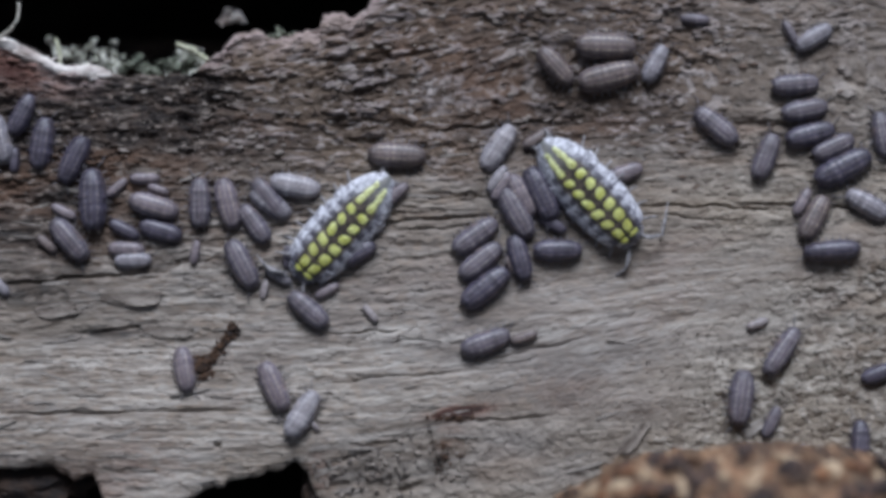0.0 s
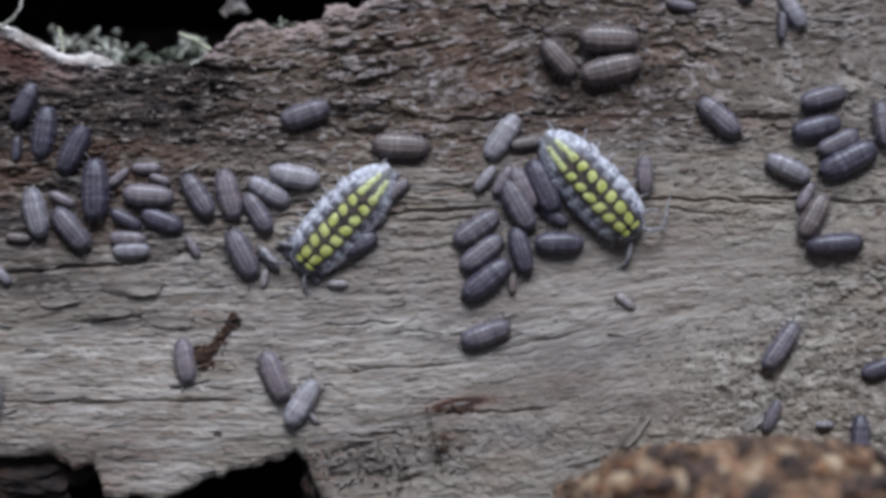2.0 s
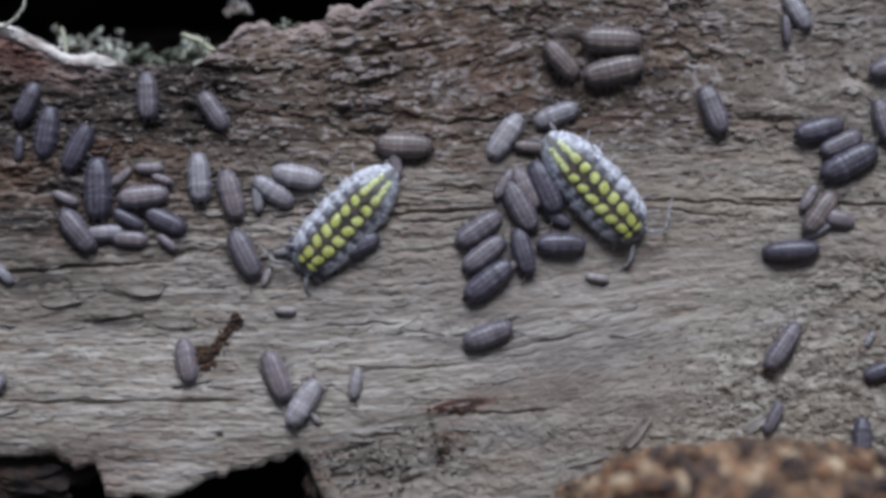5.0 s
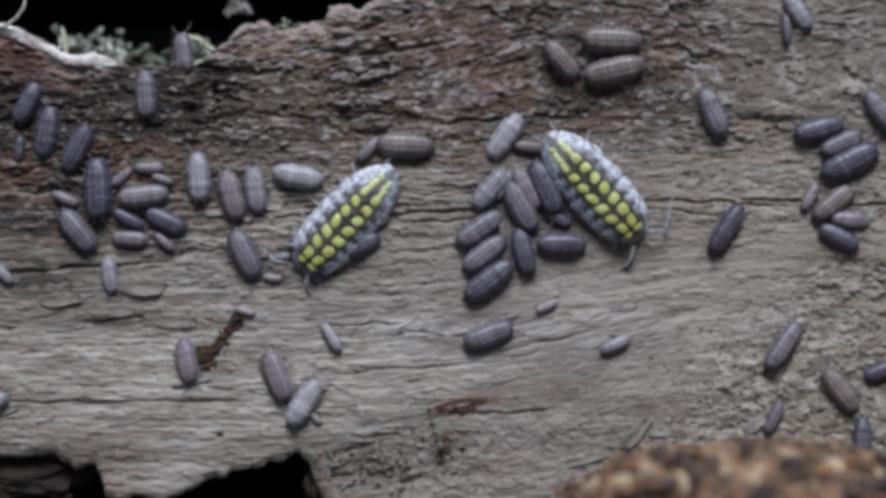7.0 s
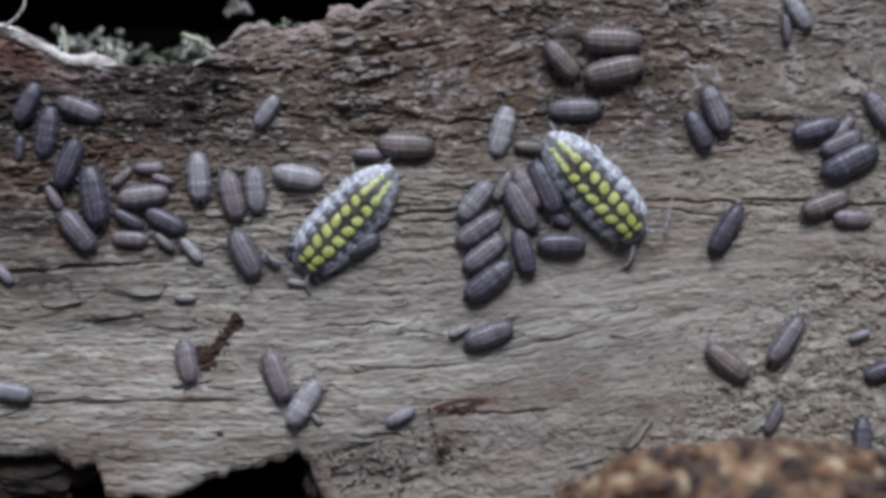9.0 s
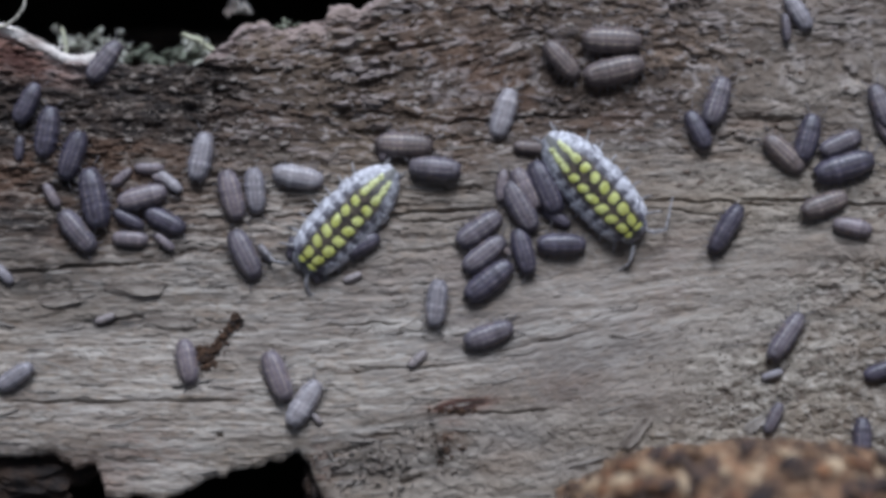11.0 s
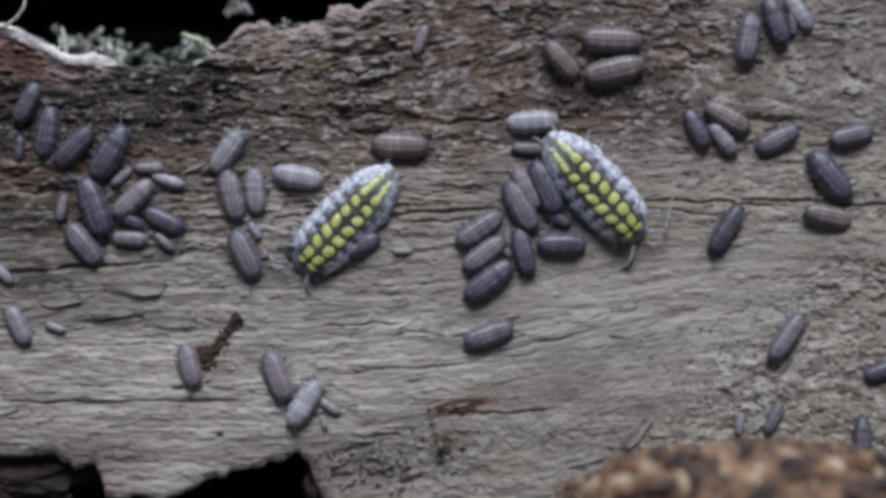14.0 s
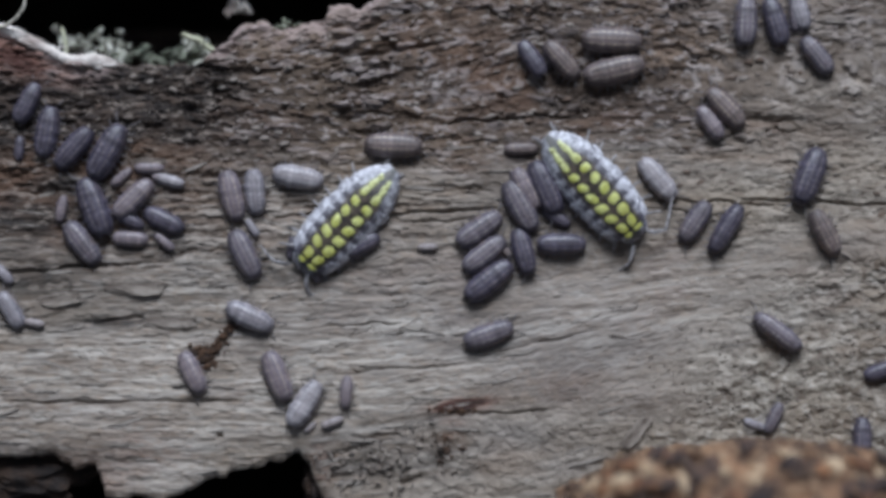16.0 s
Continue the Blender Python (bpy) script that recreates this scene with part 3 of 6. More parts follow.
def build_log():
    xs = np.concatenate([np.arange(-150, -69, 3.5), np.arange(-69, 69, 0.16), np.arange(69, 151, 3.5)])
    ys = np.concatenate([np.arange(-105, -39.5, 3.5), np.arange(-39.5, 45.5, 0.15), np.arange(45.5, 120, 3.5)])
    X, Y = np.meshgrid(xs, ys)
    X = X + np.where(np.abs(X) < 68, 0.05, 0) * (lattice(np.round(X * 9), np.round(Y * 9), 3) - 0.5)
    sway = 0.9 * (fractal(X * 0.45, Y * 0.45, 85, 4) - 0.5)
    up, low = upper_rim(X + sway), lower_rim(X + sway)
    gap_up, gap_low = Y - up, low - Y
    # Unseen lips beyond Y 45 and -43 are added to shadow the gaps.
    hole = ((gap_up > 0) & (Y < 45) & (X < -6)) | ((gap_low > 0) & (Y > -43) & (X < -12.5))
    Z = relief(X, Y)
    for gap, on in ((gap_up, (X < -6)), (gap_low, (X < -12.5))):
        d = np.maximum(-gap, 0)
        Z = Z - np.where(on, 1.0 * np.exp(-d / 0.7), 0)
    Z = Z + 1.8 * np.exp(-((X + 64) / 6) ** 2 - ((Y - 26 + 0.45 * (X + 64)) / 2.6) ** 2)
    lip = np.exp(-(gap_up / 2.6) ** 2) * (X < -9)
    Z = Z + 1.1 * lip * (fractal(X * 0.3, Y * 0.5, 91, 3) - 0.25)
    nx, ny = len(xs), len(ys)
    co = np.stack([X.ravel(), Y.ravel(), Z.ravel()], 1) / 1000
    idx = np.arange(nx * ny).reshape(ny, nx)
    quads = np.stack([idx[:-1, :-1], idx[:-1, 1:], idx[1:, 1:], idx[1:, :-1]], -1).reshape(-1, 4)
    quads = quads[~hole.ravel()[quads].any(1)]
    # thickness: walls hang from every open border, deep at the outside, thin at the gaps
    e = np.stack([quads, np.roll(quads, -1, 1)], -1).reshape(-1, 2)
    key = np.sort(e, 1)
    key = key[:, 0] * (nx * ny) + key[:, 1]
    _, first, count = np.unique(key, return_index=True, return_counts=True)
    e = e[first[count == 1]]
    rim = np.unique(e)
    outer = (np.abs(co[rim, 0]) > 0.145) | (co[rim, 1] > 0.11) | (co[rim, 1] < -0.10)
    down = co[rim].copy()
    jag = fractal(co[rim, 0] * 700, co[rim, 1] * 700, 97, 3)
    down[:, 2] = np.where(outer, -0.075, down[:, 2] - 0.0025 - 0.003 * jag)
    low_side = co[rim, 1] < 0
    down[:, 2] += np.where(outer | ~low_side, 0, 0.0022)
    down[:, 1] += np.where(outer, 0, np.where(low_side, 0.0022 + (jag - 0.5) * 0.002, (jag - 0.5) * 0.003))
    at = {int(v): len(co) + k for k, v in enumerate(rim)}
    walls = np.array([(b, a, at[int(a)], at[int(b)]) for a, b in e])
    used = np.unique(quads)
    table = np.full(len(co) + len(down), -1)
    table[used] = np.arange(len(used))
    table[len(co):] = len(used) + np.arange(len(down))
    co_all = np.concatenate([co[used], down])
    faces = table[np.concatenate([quads, walls])]
    me = bpy.data.meshes.new("log")
    me.vertices.add(len(co_all))
    me.vertices.foreach_set("co", co_all.ravel())
    me.loops.add(faces.size)
    me.loops.foreach_set("vertex_index", faces.ravel().astype(np.int32))
    me.polygons.add(len(faces))
    me.polygons.foreach_set("loop_start", np.arange(0, faces.size, 4, dtype=np.int32))
    me.update(calc_edges=True)
    me.polygons.foreach_set("use_smooth", np.ones(len(faces), dtype=bool))
    x, y = co_all[:, 0] * 1000, co_all[:, 1] * 1000
    bark, clay, pale = zones(x, y)
    v = y - flow(x, y)
    me.attributes.new("grain", "FLOAT_VECTOR", "POINT").data.foreach_set("vector", (np.stack([x, v, co_all[:, 2] * 1000], 1) / 1000).ravel())
    me.attributes.new("zone", "FLOAT_COLOR", "POINT").data.foreach_set("color", np.stack([bark, clay, pale, np.ones_like(x)], 1).ravel())
    def stains_and_shade(spots):
        return sum(k * np.exp(-((x - cx) / rx) ** 2 - ((y - cy - lean * (x - cx)) / ry) ** 2) for cx, cy, rx, ry, lean, k in spots)

    rust = stains_and_shade(((*(-61.50, 27.33), 8, 4.2, -0.4, 1.1), (*(2.6, -22.4), 3.8, 0.85, 0.14, 2.2), (*(1.29, -25.85), 2.0, 2.5, 0, 0.5), (*(-50.97, -33.06), 5, 3, 0, 0.5), (*(-17.21, -31.46), 2, 4, 0, 0.6), (*(17.2, -20.0), 4.6, 2.2, 0.1, 0.25), (*(-42.99, -29.06), 5, 4, 0, 0.3), (*(-62.32, 8.28), 5, 2, 0, 0.4), (*(-60.5, 6.0), 6, 4, 0, 0.35), (*(-38.0, 20.5), 8, 3, 0, 0.25), (*(-50.0, 18.0), 6, 3, 0, 0.25)))
    me.attributes.new("rust", "FLOAT", "POINT").data.foreach_set("value", rust)
    # Rotten wood, plus shade painted between the woodlice and at the right edge.
    rot_shade = stains_and_shade(((*(-42.16, 24.41), 11, 2.8, 0, 1.0), (*(20.98, 21.92), 16, 1.3, 0.1, 0.5), (*(-45.72, -10.3), 6.5, 0.75, 0.08, 1.1), (*(-59.11, 10.75), 6, 6, 0, 0.7), (*(-0.32, -29.06), 1.5, 3.0, 0, 0.35),
                  (*(-54.36, 19.02), 9, 4, 0, 0.9), (*(-60.03, 15.71), 8, 7, 0, 1.0), (*(-53.47, 14.88), 17, 9, 0, 1.0), (*(-29.84, 22.34), 12, 4, 0, 0.45), (*(-18.22, 0.08), 12, 1.5, 0, 0.3), (*(-50.00, 3.36), 20, 7, 0, 0.5), (*(-45.39, -30.26), 8, 3, 0, 0.4), (*(13.62, 25.66), 5, 2, 0, 0.5), (*(-13.59, -31.86), 6, 4.5, 0, 0.40), (*(-60.41, -4.82), 9, 3, 0, 0.45), (*(-40.54, 25.66), 8, 1.9, 0, 1.1), (*(-42.90, 18.60), 12, 7, 0, 0.75), (*(-56.35, -4.82), 11, 5, 0, 0.4), (*(-51.39, -10.11), 14, 3, 0.05, 0.3), (*(7.83, 9.11), 5, 5, 0, 0.35), (*(7.0, 19.0), 9, 5, 0, 0.42), (*(7.5, 30.5), 9, 5, 0.2, 0.35), (*(56.0, 18.0), 8, 5, 0, 0.28), (*(62.0, -17.0), 5, 8, 0, 0.40), (*(3.0, -26.0), 14, 5, 0, 0.24), (*(-61.0, 8.0), 7, 5, 0, 0.8), (*(-64.0, 14.0), 5, 8, 0, 0.9), (*(-28.0, -3.5), 13, 2.6, 0.02, 0.40), (*(-57.0, -30.0), 3, 2, 0, 0.3), (*(-49.0, -29.5), 5, 2.5, 0, 0.30), (*(-30.0, -28.0), 6, 1.2, 0.1, 0.25), (*(16.36, 2.54), 5, 3, 0, 0.5), (*(-7.57, -29.86), 10, 6, 0, 0.38), (*(1.29, -23.52), 4.0, 0.35, 0.2, 1.0), (*(4.92, -21.99), 2.0, 0.3, 0.15, 0.9), (*(17.2, -20.0), 4.2, 2.2, 0.1, 0.45), (*(0.48, -29.06), 3.5, 1.5, 0.6, 0.25), (*(27.92, -22.64), 8, 2.5, 0, 0.2), (*(-34.97, -13.92), 1.6, 1.4, 0, 0.5)))
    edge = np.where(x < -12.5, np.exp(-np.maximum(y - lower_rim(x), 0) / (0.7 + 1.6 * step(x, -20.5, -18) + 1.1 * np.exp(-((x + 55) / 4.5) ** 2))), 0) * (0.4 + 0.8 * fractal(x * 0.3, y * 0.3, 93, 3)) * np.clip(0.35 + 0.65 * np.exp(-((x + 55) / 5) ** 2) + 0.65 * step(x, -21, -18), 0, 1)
    rot_shade = (rot_shade + edge) * (1 - 0.8 * np.where(x > -70, step(-x, 46, 50) * np.exp(-((upper_rim(x) - y - 0.6) / 4.6) ** 2), 0))
    me.attributes.new("rot_shade", "FLOAT", "POINT").data.foreach_set("value", np.clip(rot_shade, 0, 1))
    wx, wy = 1.1 * (fractal(x * 0.5, y * 0.7, 59, 3) - 0.5), 1.1 * (fractal(x * 0.5 + 9, y * 0.7, 60, 3) - 0.5)
    ridge = np.where((x < -6) & (x > -70), np.exp(-((upper_rim(x) - y - 0.6) / np.where(x < -54, 6.0, np.where(x < -47, 4.4, 2.2))) ** 2), 0) * (1 - np.exp(-((x + 40.0) / 6.0) ** 4))
    me.attributes.new("ridge", "FLOAT", "POINT").data.foreach_set("value", ridge)
    me.attributes.new("piece", "FLOAT", "POINT").data.foreach_set("value", 0.5 * cells(x * 0.30 + wx, v * 0.95 + wy, 61)[0] + 0.5 * cells(x * 0.75 + wx, v * 2.1 + wy, 64)[0])
    wide, thin, grainy, calm = slivers(x, y, v)
    even = np.clip(0.35 + 0.6 * calm, 0, 1)
    me.attributes.new("sliver", "FLOAT_COLOR", "POINT").data.foreach_set("color", np.stack([0.5 + (wide[0] - 0.5) * even, 0.5 + (thin[0] - 0.5) * even, grainy[0], np.ones_like(x)], 1).ravel())
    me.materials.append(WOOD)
    return tagged(new("log", me), "weathered grey-brown rotten log with flaking bark and jagged gaps", "log", kind="structure")


def build_ground():
    bm = bmesh.new()
    bmesh.ops.create_grid(bm, x_segments=40, y_segments=40, size=20.0)
    for v in bm.verts:
        r = v.co.length
        v.co.z = -0.075 + (0.0 if r < 0.6 else 0.02 * noise.noise(v.co * 0.7))
    me = bpy.data.meshes.new("ground")
    bm.to_mesh(me)
    me.materials.append(SOIL)
    return tagged(new("ground", me), "dark damp woodland soil under the log", "ground", kind="structure")


def build_light_block():
    """An unseen dark block inside the log, added to stop sun crossing between the gaps."""
    bm = bmesh.new()
    bmesh.ops.create_cube(bm, size=1.0)
    bmesh.ops.subdivide_edges(bm, edges=bm.edges[:], cuts=12, use_grid_fill=True)
    for v in bm.verts:
        p = Vector((v.co.x * 0.290, v.co.y * 0.046, -0.042 + v.co.z * 0.066))
        v.co = p + Vector((0, 0.003, 0.003)) * noise.noise(p * 90)
    me = bpy.data.meshes.new("heartwood")
    bm.to_mesh(me)
    bm.free()
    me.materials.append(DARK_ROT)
    return tagged(new("heartwood", me), "unseen dark block inside the log, added to stop light", "heartwood", kind="structure")


build_light_block()
log = build_log()
build_ground()


# ---- shared builders ----
def part(name, bm, mat, parent, label="", smooth=True):
    me = bpy.data.meshes.new(name)
    bm.to_mesh(me)
    bm.free()
    me.materials.append(mat)
    if smooth:
        me.polygons.foreach_set("use_smooth", np.ones(len(me.polygons), dtype=bool))
    ob = new(name, me)
    ob.parent = parent
    return tagged(ob, label)


def tube(bm, points, radii, sides=6):
    """A tapering tube along points."""
    rings, n = [], len(points)
    pts = [Vector(p) for p in points]
    for k, p in enumerate(pts):
        d = (pts[min(k + 1, n - 1)] - pts[max(k - 1, 0)]).normalized()
        a = d.orthogonal().normalized()
        b = d.cross(a)
        rings.append([bm.verts.new(p + radii[k] * (math.cos(6.2832 * i / sides) * a + math.sin(6.2832 * i / sides) * b)) for i in range(sides)])
    for r, q in zip(rings, rings[1:]):
        for i in range(sides):
            bm.faces.new((r[i], r[(i + 1) % sides], q[(i + 1) % sides], q[i]))
    bm.faces.new(rings[0][::-1])
    bm.faces.new(rings[-1])
    return bm


# ---- woodlice ----
MM = 0.001
GREY_FORM = dict(length=8.0, half=1.70, high=1.75, base=0.40, flare=0.0, sweep=0.26, limb=0.110, reach=1.42, step=0.014)
BIG_FORM = dict(length=20.3, half=4.05, high=2.9, base=0.9, flare=0.6, sweep=1.0, limb=0.25, reach=1.34, step=0.035)


def outline(u, blunt=False):
    """Half width of the body, as a share of the widest, from the brow (0) to the tail (1)."""
    if blunt:
        return float(np.interp(u, (0, 0.04, 0.10, 0.18, 0.30, 0.55, 0.72, 0.82, 0.90, 0.96, 1.0), (0.30, 0.49, 0.69, 0.86, 0.97, 1.0, 0.95, 0.85, 0.70, 0.47, 0.20)))
    return float(np.interp(u, (0, 0.04, 0.10, 0.20, 0.32, 0.52, 0.70, 0.79, 0.87, 0.94, 1.0), (0.46, 0.66, 0.80, 0.93, 1.0, 0.99, 0.92, 0.81, 0.65, 0.42, 0.16)))


def arch(form, u, phi, grow):
    w = outline(u, not form["flare"]) * form["half"] * grow
    h = form["high"] * (0.35 + 0.65 * outline(u, not form["flare"])) * grow
    y = w * math.copysign(abs(math.sin(phi)) ** 0.86, phi)
    z = form["base"] + h * max(math.cos(phi), 0.0) ** 0.66
    return y, z


def plate(form, u0, u1, cols=13, rows=6, gap=0.0, overlap=0.013):
    """One back plate, its hind edge proud of the next plate's front edge."""
    bm = bmesh.new()
    lane = bm.verts.layers.float.new("lane")
    along = bm.verts.layers.float.new("along")
    L = form["length"]
    grid = []
    for r in range(rows + 1):
        k = 1.0 if r >= rows - 1 else (0.95 if r == rows - 2 else 0.9 * r / (rows - 2))
        last = r == rows
        line = []
        for c in range(cols):
            q = 2 * c / (cols - 1) - 1
            phi = q * math.pi / 2
            side = max(0.0, (abs(q) - 0.45) / 0.55)
            u = u0 + (u1 + overlap - u0) * (k if not gap else k * (1 - gap * side ** 2.5) + 0.40 * gap * side ** 2.5)
            grow = 1.0 - form["step"] * (1 - k ** 0.7) - (0.05 if last and form["flare"] else 0)
            y, z = arch(form, u, phi, grow)
            x = L * (0.5 - u) - form["sweep"] * side ** 1.6 * (0.35 + 0.65 * k)
            y *= 1 + 0.16 * form["flare"] * side
            z += form["flare"] * 0.75 * side ** 2 * (0.3 + k)
            if last and form["flare"]:
                z -= 0.03 * L / 8
            elif form["flare"] == 0:
                y *= 1 + 0.07 * side ** 3
                z += 0.075 * noise.noise(Vector((x * 2.6, y * 3.4, 0.3)))
                y += 0.05 * side * noise.noise(Vector((x * 3.1, 4.0 * q, 7.3)))
            v = bm.verts.new((x * MM, y * MM, z * MM))
            v[lane], v[along] = q, k
            line.append(v)
        grid.append(line)
    for a, b in zip(grid, grid[1:]):
        for c in range(cols - 1):
            bm.faces.new((a[c], b[c], b[c + 1], a[c + 1]))
    bmesh.ops.recalc_face_normals(bm, faces=bm.faces)
    return bm


def spot(form, u, q, du, dq, seed=0):
    """A raised oval patch that follows the back plate's curve."""
    bm = bmesh.new()
    L, rings, n = form["length"], 4, 16
    rng = random.Random(seed)
    skew, ph = rng.uniform(0.1, 0.45) * (1 if q > 0 else -1), rng.uniform(0, 6.28)
    du, dq = du * rng.uniform(0.78, 1.12), dq * rng.uniform(0.80, 1.14)
    rows = []
    for r in range(rings):
        f = r / (rings - 1)
        line = []
        for i in range(n if r else 1):
            a = 2 * math.pi * i / n
            uu = u + du * f * math.copysign(abs(math.cos(a)) ** 0.8, math.cos(a))
            uu += skew * du * f * math.sin(a) + 0.12 * du * f * math.sin(3 * a + ph)
            qq = q + dq * (1 + 0.12 * math.sin(2 * a + ph)) * f * math.copysign(abs(math.sin(a)) ** 0.8, math.sin(a))
            y, z = arch(form, uu, qq * math.pi / 2, 1.022 + 0.020 * (1 - f ** 3) - 0.012 * f ** 4)
            line.append(bm.verts.new((L * (0.5 - uu) * MM, y * MM, z * MM)))
        rows.append(line)
    for i in range(n):
        bm.faces.new((rows[0][0], rows[1][i], rows[1][(i + 1) % n]))
        for a, b in zip(rows[1:], rows[2:]):
            bm.faces.new((a[i], b[i], b[(i + 1) % n], a[(i + 1) % n]))
    bmesh.ops.recalc_face_normals(bm, faces=bm.faces)
    return bm


def brow(form, u1):
    """The rounded head shield."""
    bm = bmesh.new()
    lane = bm.verts.layers.float.new("lane")
    along = bm.verts.layers.float.new("along")
    L, cols, rows = form["length"], 11, 5
    grid = []
    for r in range(rows):
        k = r / (rows - 1)
        line = []
        for c in range(cols):
            q = 2 * c / (cols - 1) - 1
            u = u1 * (0.02 + 0.98 * k)
            w = form["half"] * (0.72 if form["flare"] == 0 else 0.60) * math.sqrt(max(1 - (1 - k) ** 2.4, 0.0)) + 0.02
            h = form["high"] * 0.66 * math.sqrt(max(1 - (1 - k) ** 2.0, 0.0))
            v = bm.verts.new((L * (0.5 - u) * MM, w * math.sin(q * math.pi / 2) * MM, (form["base"] * 0.8 + h * math.cos(q * math.pi / 2)) * MM))
            v[lane], v[along] = q * 0.6 if form["flare"] == 0 else 0.42 + 0.4 * abs(q), 0.5
            line.append(v)
        grid.append(line)
    for a, b in zip(grid, grid[1:]):
        for c in range(cols - 1):
            bm.faces.new((a[c], b[c], b[c + 1], a[c + 1]))
    bmesh.ops.recalc_face_normals(bm, faces=bm.faces)
    return bm


def belly(form):
    bm = bmesh.new()
    bmesh.ops.create_uvsphere(bm, u_segments=14, v_segments=7, radius=1.0)
    for v in bm.verts:
        v.co = Vector((v.co.x * form["length"] * 0.46, v.co.y * form["half"] * 0.84, form["base"] + 0.15 + v.co.z * form["base"] * (0.75 if v.co.z < 0 else 0.5))) * MM
    return bm


def woodlouse(kind, form, shell, limb, label, category, spots=False):
    thing = tagged(new("woodlouse"), label, category, "large spotted woodlice" if spots else "small woodlice on the log")
    L, W, R = form["length"], form["half"], form["limb"]
    cuts = [0.085 + 0.098 * k for k in range(8)]
    wild = [math.sin(2.7 * k + 0.6) for k in range(7)]
    part("head", brow(form, 0.105), shell, thing)
    if spots:
        brow_ob = thing.children[0]
        for s in (-1, 1):
            part("yellow_spot", spot(form, 0.072, 0.17 * s, 0.020, 0.12, 70 + s), YELLOW, brow_ob, "olive-yellow spot behind the head")
    for k in range(7):
        plate_ob = part("back_plate", plate(dict(form, half=W * (1 + wild[k] * 0.03), sweep=form["sweep"] * (1 + wild[k] * 0.45), high=form["high"] * (1 + wild[6 - k] * (0.0 if spots else 0.010))), cuts[k], cuts[k + 1], gap=0.50 + 0.15 * wild[k] if spots else 0.42), shell, thing)
        if spots:
            for s in (-1, 1):
                q = (0.158 if k else 0.140) * s
                part("yellow_spot", spot(form, (cuts[k] + cuts[k + 1]) / 2 + 0.004, q, (0.039, 0.039, 0.038, 0.039, 0.039, 0.039, 0.038)[k], (0.116, 0.124, 0.118, 0.122, 0.116, 0.110, 0.104)[k], 10 * k + s), YELLOW, plate_ob, "bright yellow oval spot")
    tail = [cuts[7] + 0.030 * k for k in range(6)]
    for k in range(5):
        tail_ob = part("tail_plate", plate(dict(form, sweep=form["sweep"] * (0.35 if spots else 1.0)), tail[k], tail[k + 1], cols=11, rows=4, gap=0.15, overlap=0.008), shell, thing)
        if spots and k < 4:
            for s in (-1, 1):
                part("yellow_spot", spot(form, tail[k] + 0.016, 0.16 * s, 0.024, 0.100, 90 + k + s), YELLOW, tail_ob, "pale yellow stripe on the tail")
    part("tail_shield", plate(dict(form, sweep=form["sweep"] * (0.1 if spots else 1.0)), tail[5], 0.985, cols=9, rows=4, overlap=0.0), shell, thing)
    part("underside", belly(form), UNDER, thing)
    for s in (-1, 1):
        x0 = -L * 0.455
        part("tail_prong", tube(bmesh.new(), [(x0 * MM, s * W * 0.30 * MM, form["base"] * 1.3 * MM), ((x0 - 0.035 * L) * MM, s * W * 0.34 * MM, form["base"] * 1.2 * MM), ((x0 - 0.095 * L) * MM, s * W * 0.40 * MM, form["base"] * MM)],
                                [R * 1.5 * MM, R * 1.4 * MM, R * 0.5 * MM]), limb if spots else TIP, thing, "pale pointed tail prong")
        b = form["base"]
        if spots:
            feel = [(0.46, 0.20, 1.2), (0.53, 0.50, 1.9), (0.575, 0.85, 1.3), (0.50, 1.35, 0.6), (0.43, 1.80, 0.35)] if s > 0 else [(0.46, 0.20, 1.2), (0.53, 0.50, 1.9), (0.575, 0.88, 1.3), (0.568, 1.25, 0.6), (0.555, 1.62, 0.35)]
            rad = [1.3, 1.45, 1.15, 0.9, 0.4]
        else:
            feel = [(0.46, 0.22, 0.9), (0.53, 0.55, 1.7), (0.59, 0.80, 1.3), (0.69, 1.02, 0.4)]
            rad = [1.05, 1.0, 0.8, 0.4]
        part("antenna", tube(bmesh.new(), [(fx * L * MM, s * fy * W * MM, fz * b * MM) for fx, fy, fz in feel], [R * r * MM for r in rad]), limb, thing, "jointed antenna")
        part("eye", bmesh_ball(((0.445 * L) * MM, s * W * 0.44 * MM, (b + form["high"] * 0.30) * MM), R * 0.8 * MM), EYE_BLACK, thing, "tiny black eye")
        for k in range(7):
            u = cuts[k] + 0.05
            lean = (3 - k) * 0.035 * L
            w = outline(u, not spots) * W
            knee = 0.3 if spots else 0.05
            part("leg", tube(bmesh.new(), [(L * (0.5 - u) * MM, s * w * 0.55 * MM, b * 0.9 * MM), ((L * (0.5 - u) + lean * 0.4) * MM, s * w * 0.98 * MM, (b * 1.15 + knee) * MM),
                                           ((L * (0.5 - u) + lean * 0.8) * MM, s * w * form["reach"] * MM, b * 0.40 * MM), ((L * (0.5 - u) + lean) * MM, s * w * (form["reach"] + 0.05) * MM, 0.0)],
                             [R * MM, R * 0.95 * MM, R * 0.7 * MM, R * 0.3 * MM], 5), limb, thing)
    return thing


def bmesh_ball(at, r):
    bm = bmesh.new()
    bmesh.ops.create_icosphere(bm, subdivisions=1, radius=r, matrix=Matrix.Translation(at))
    return bm


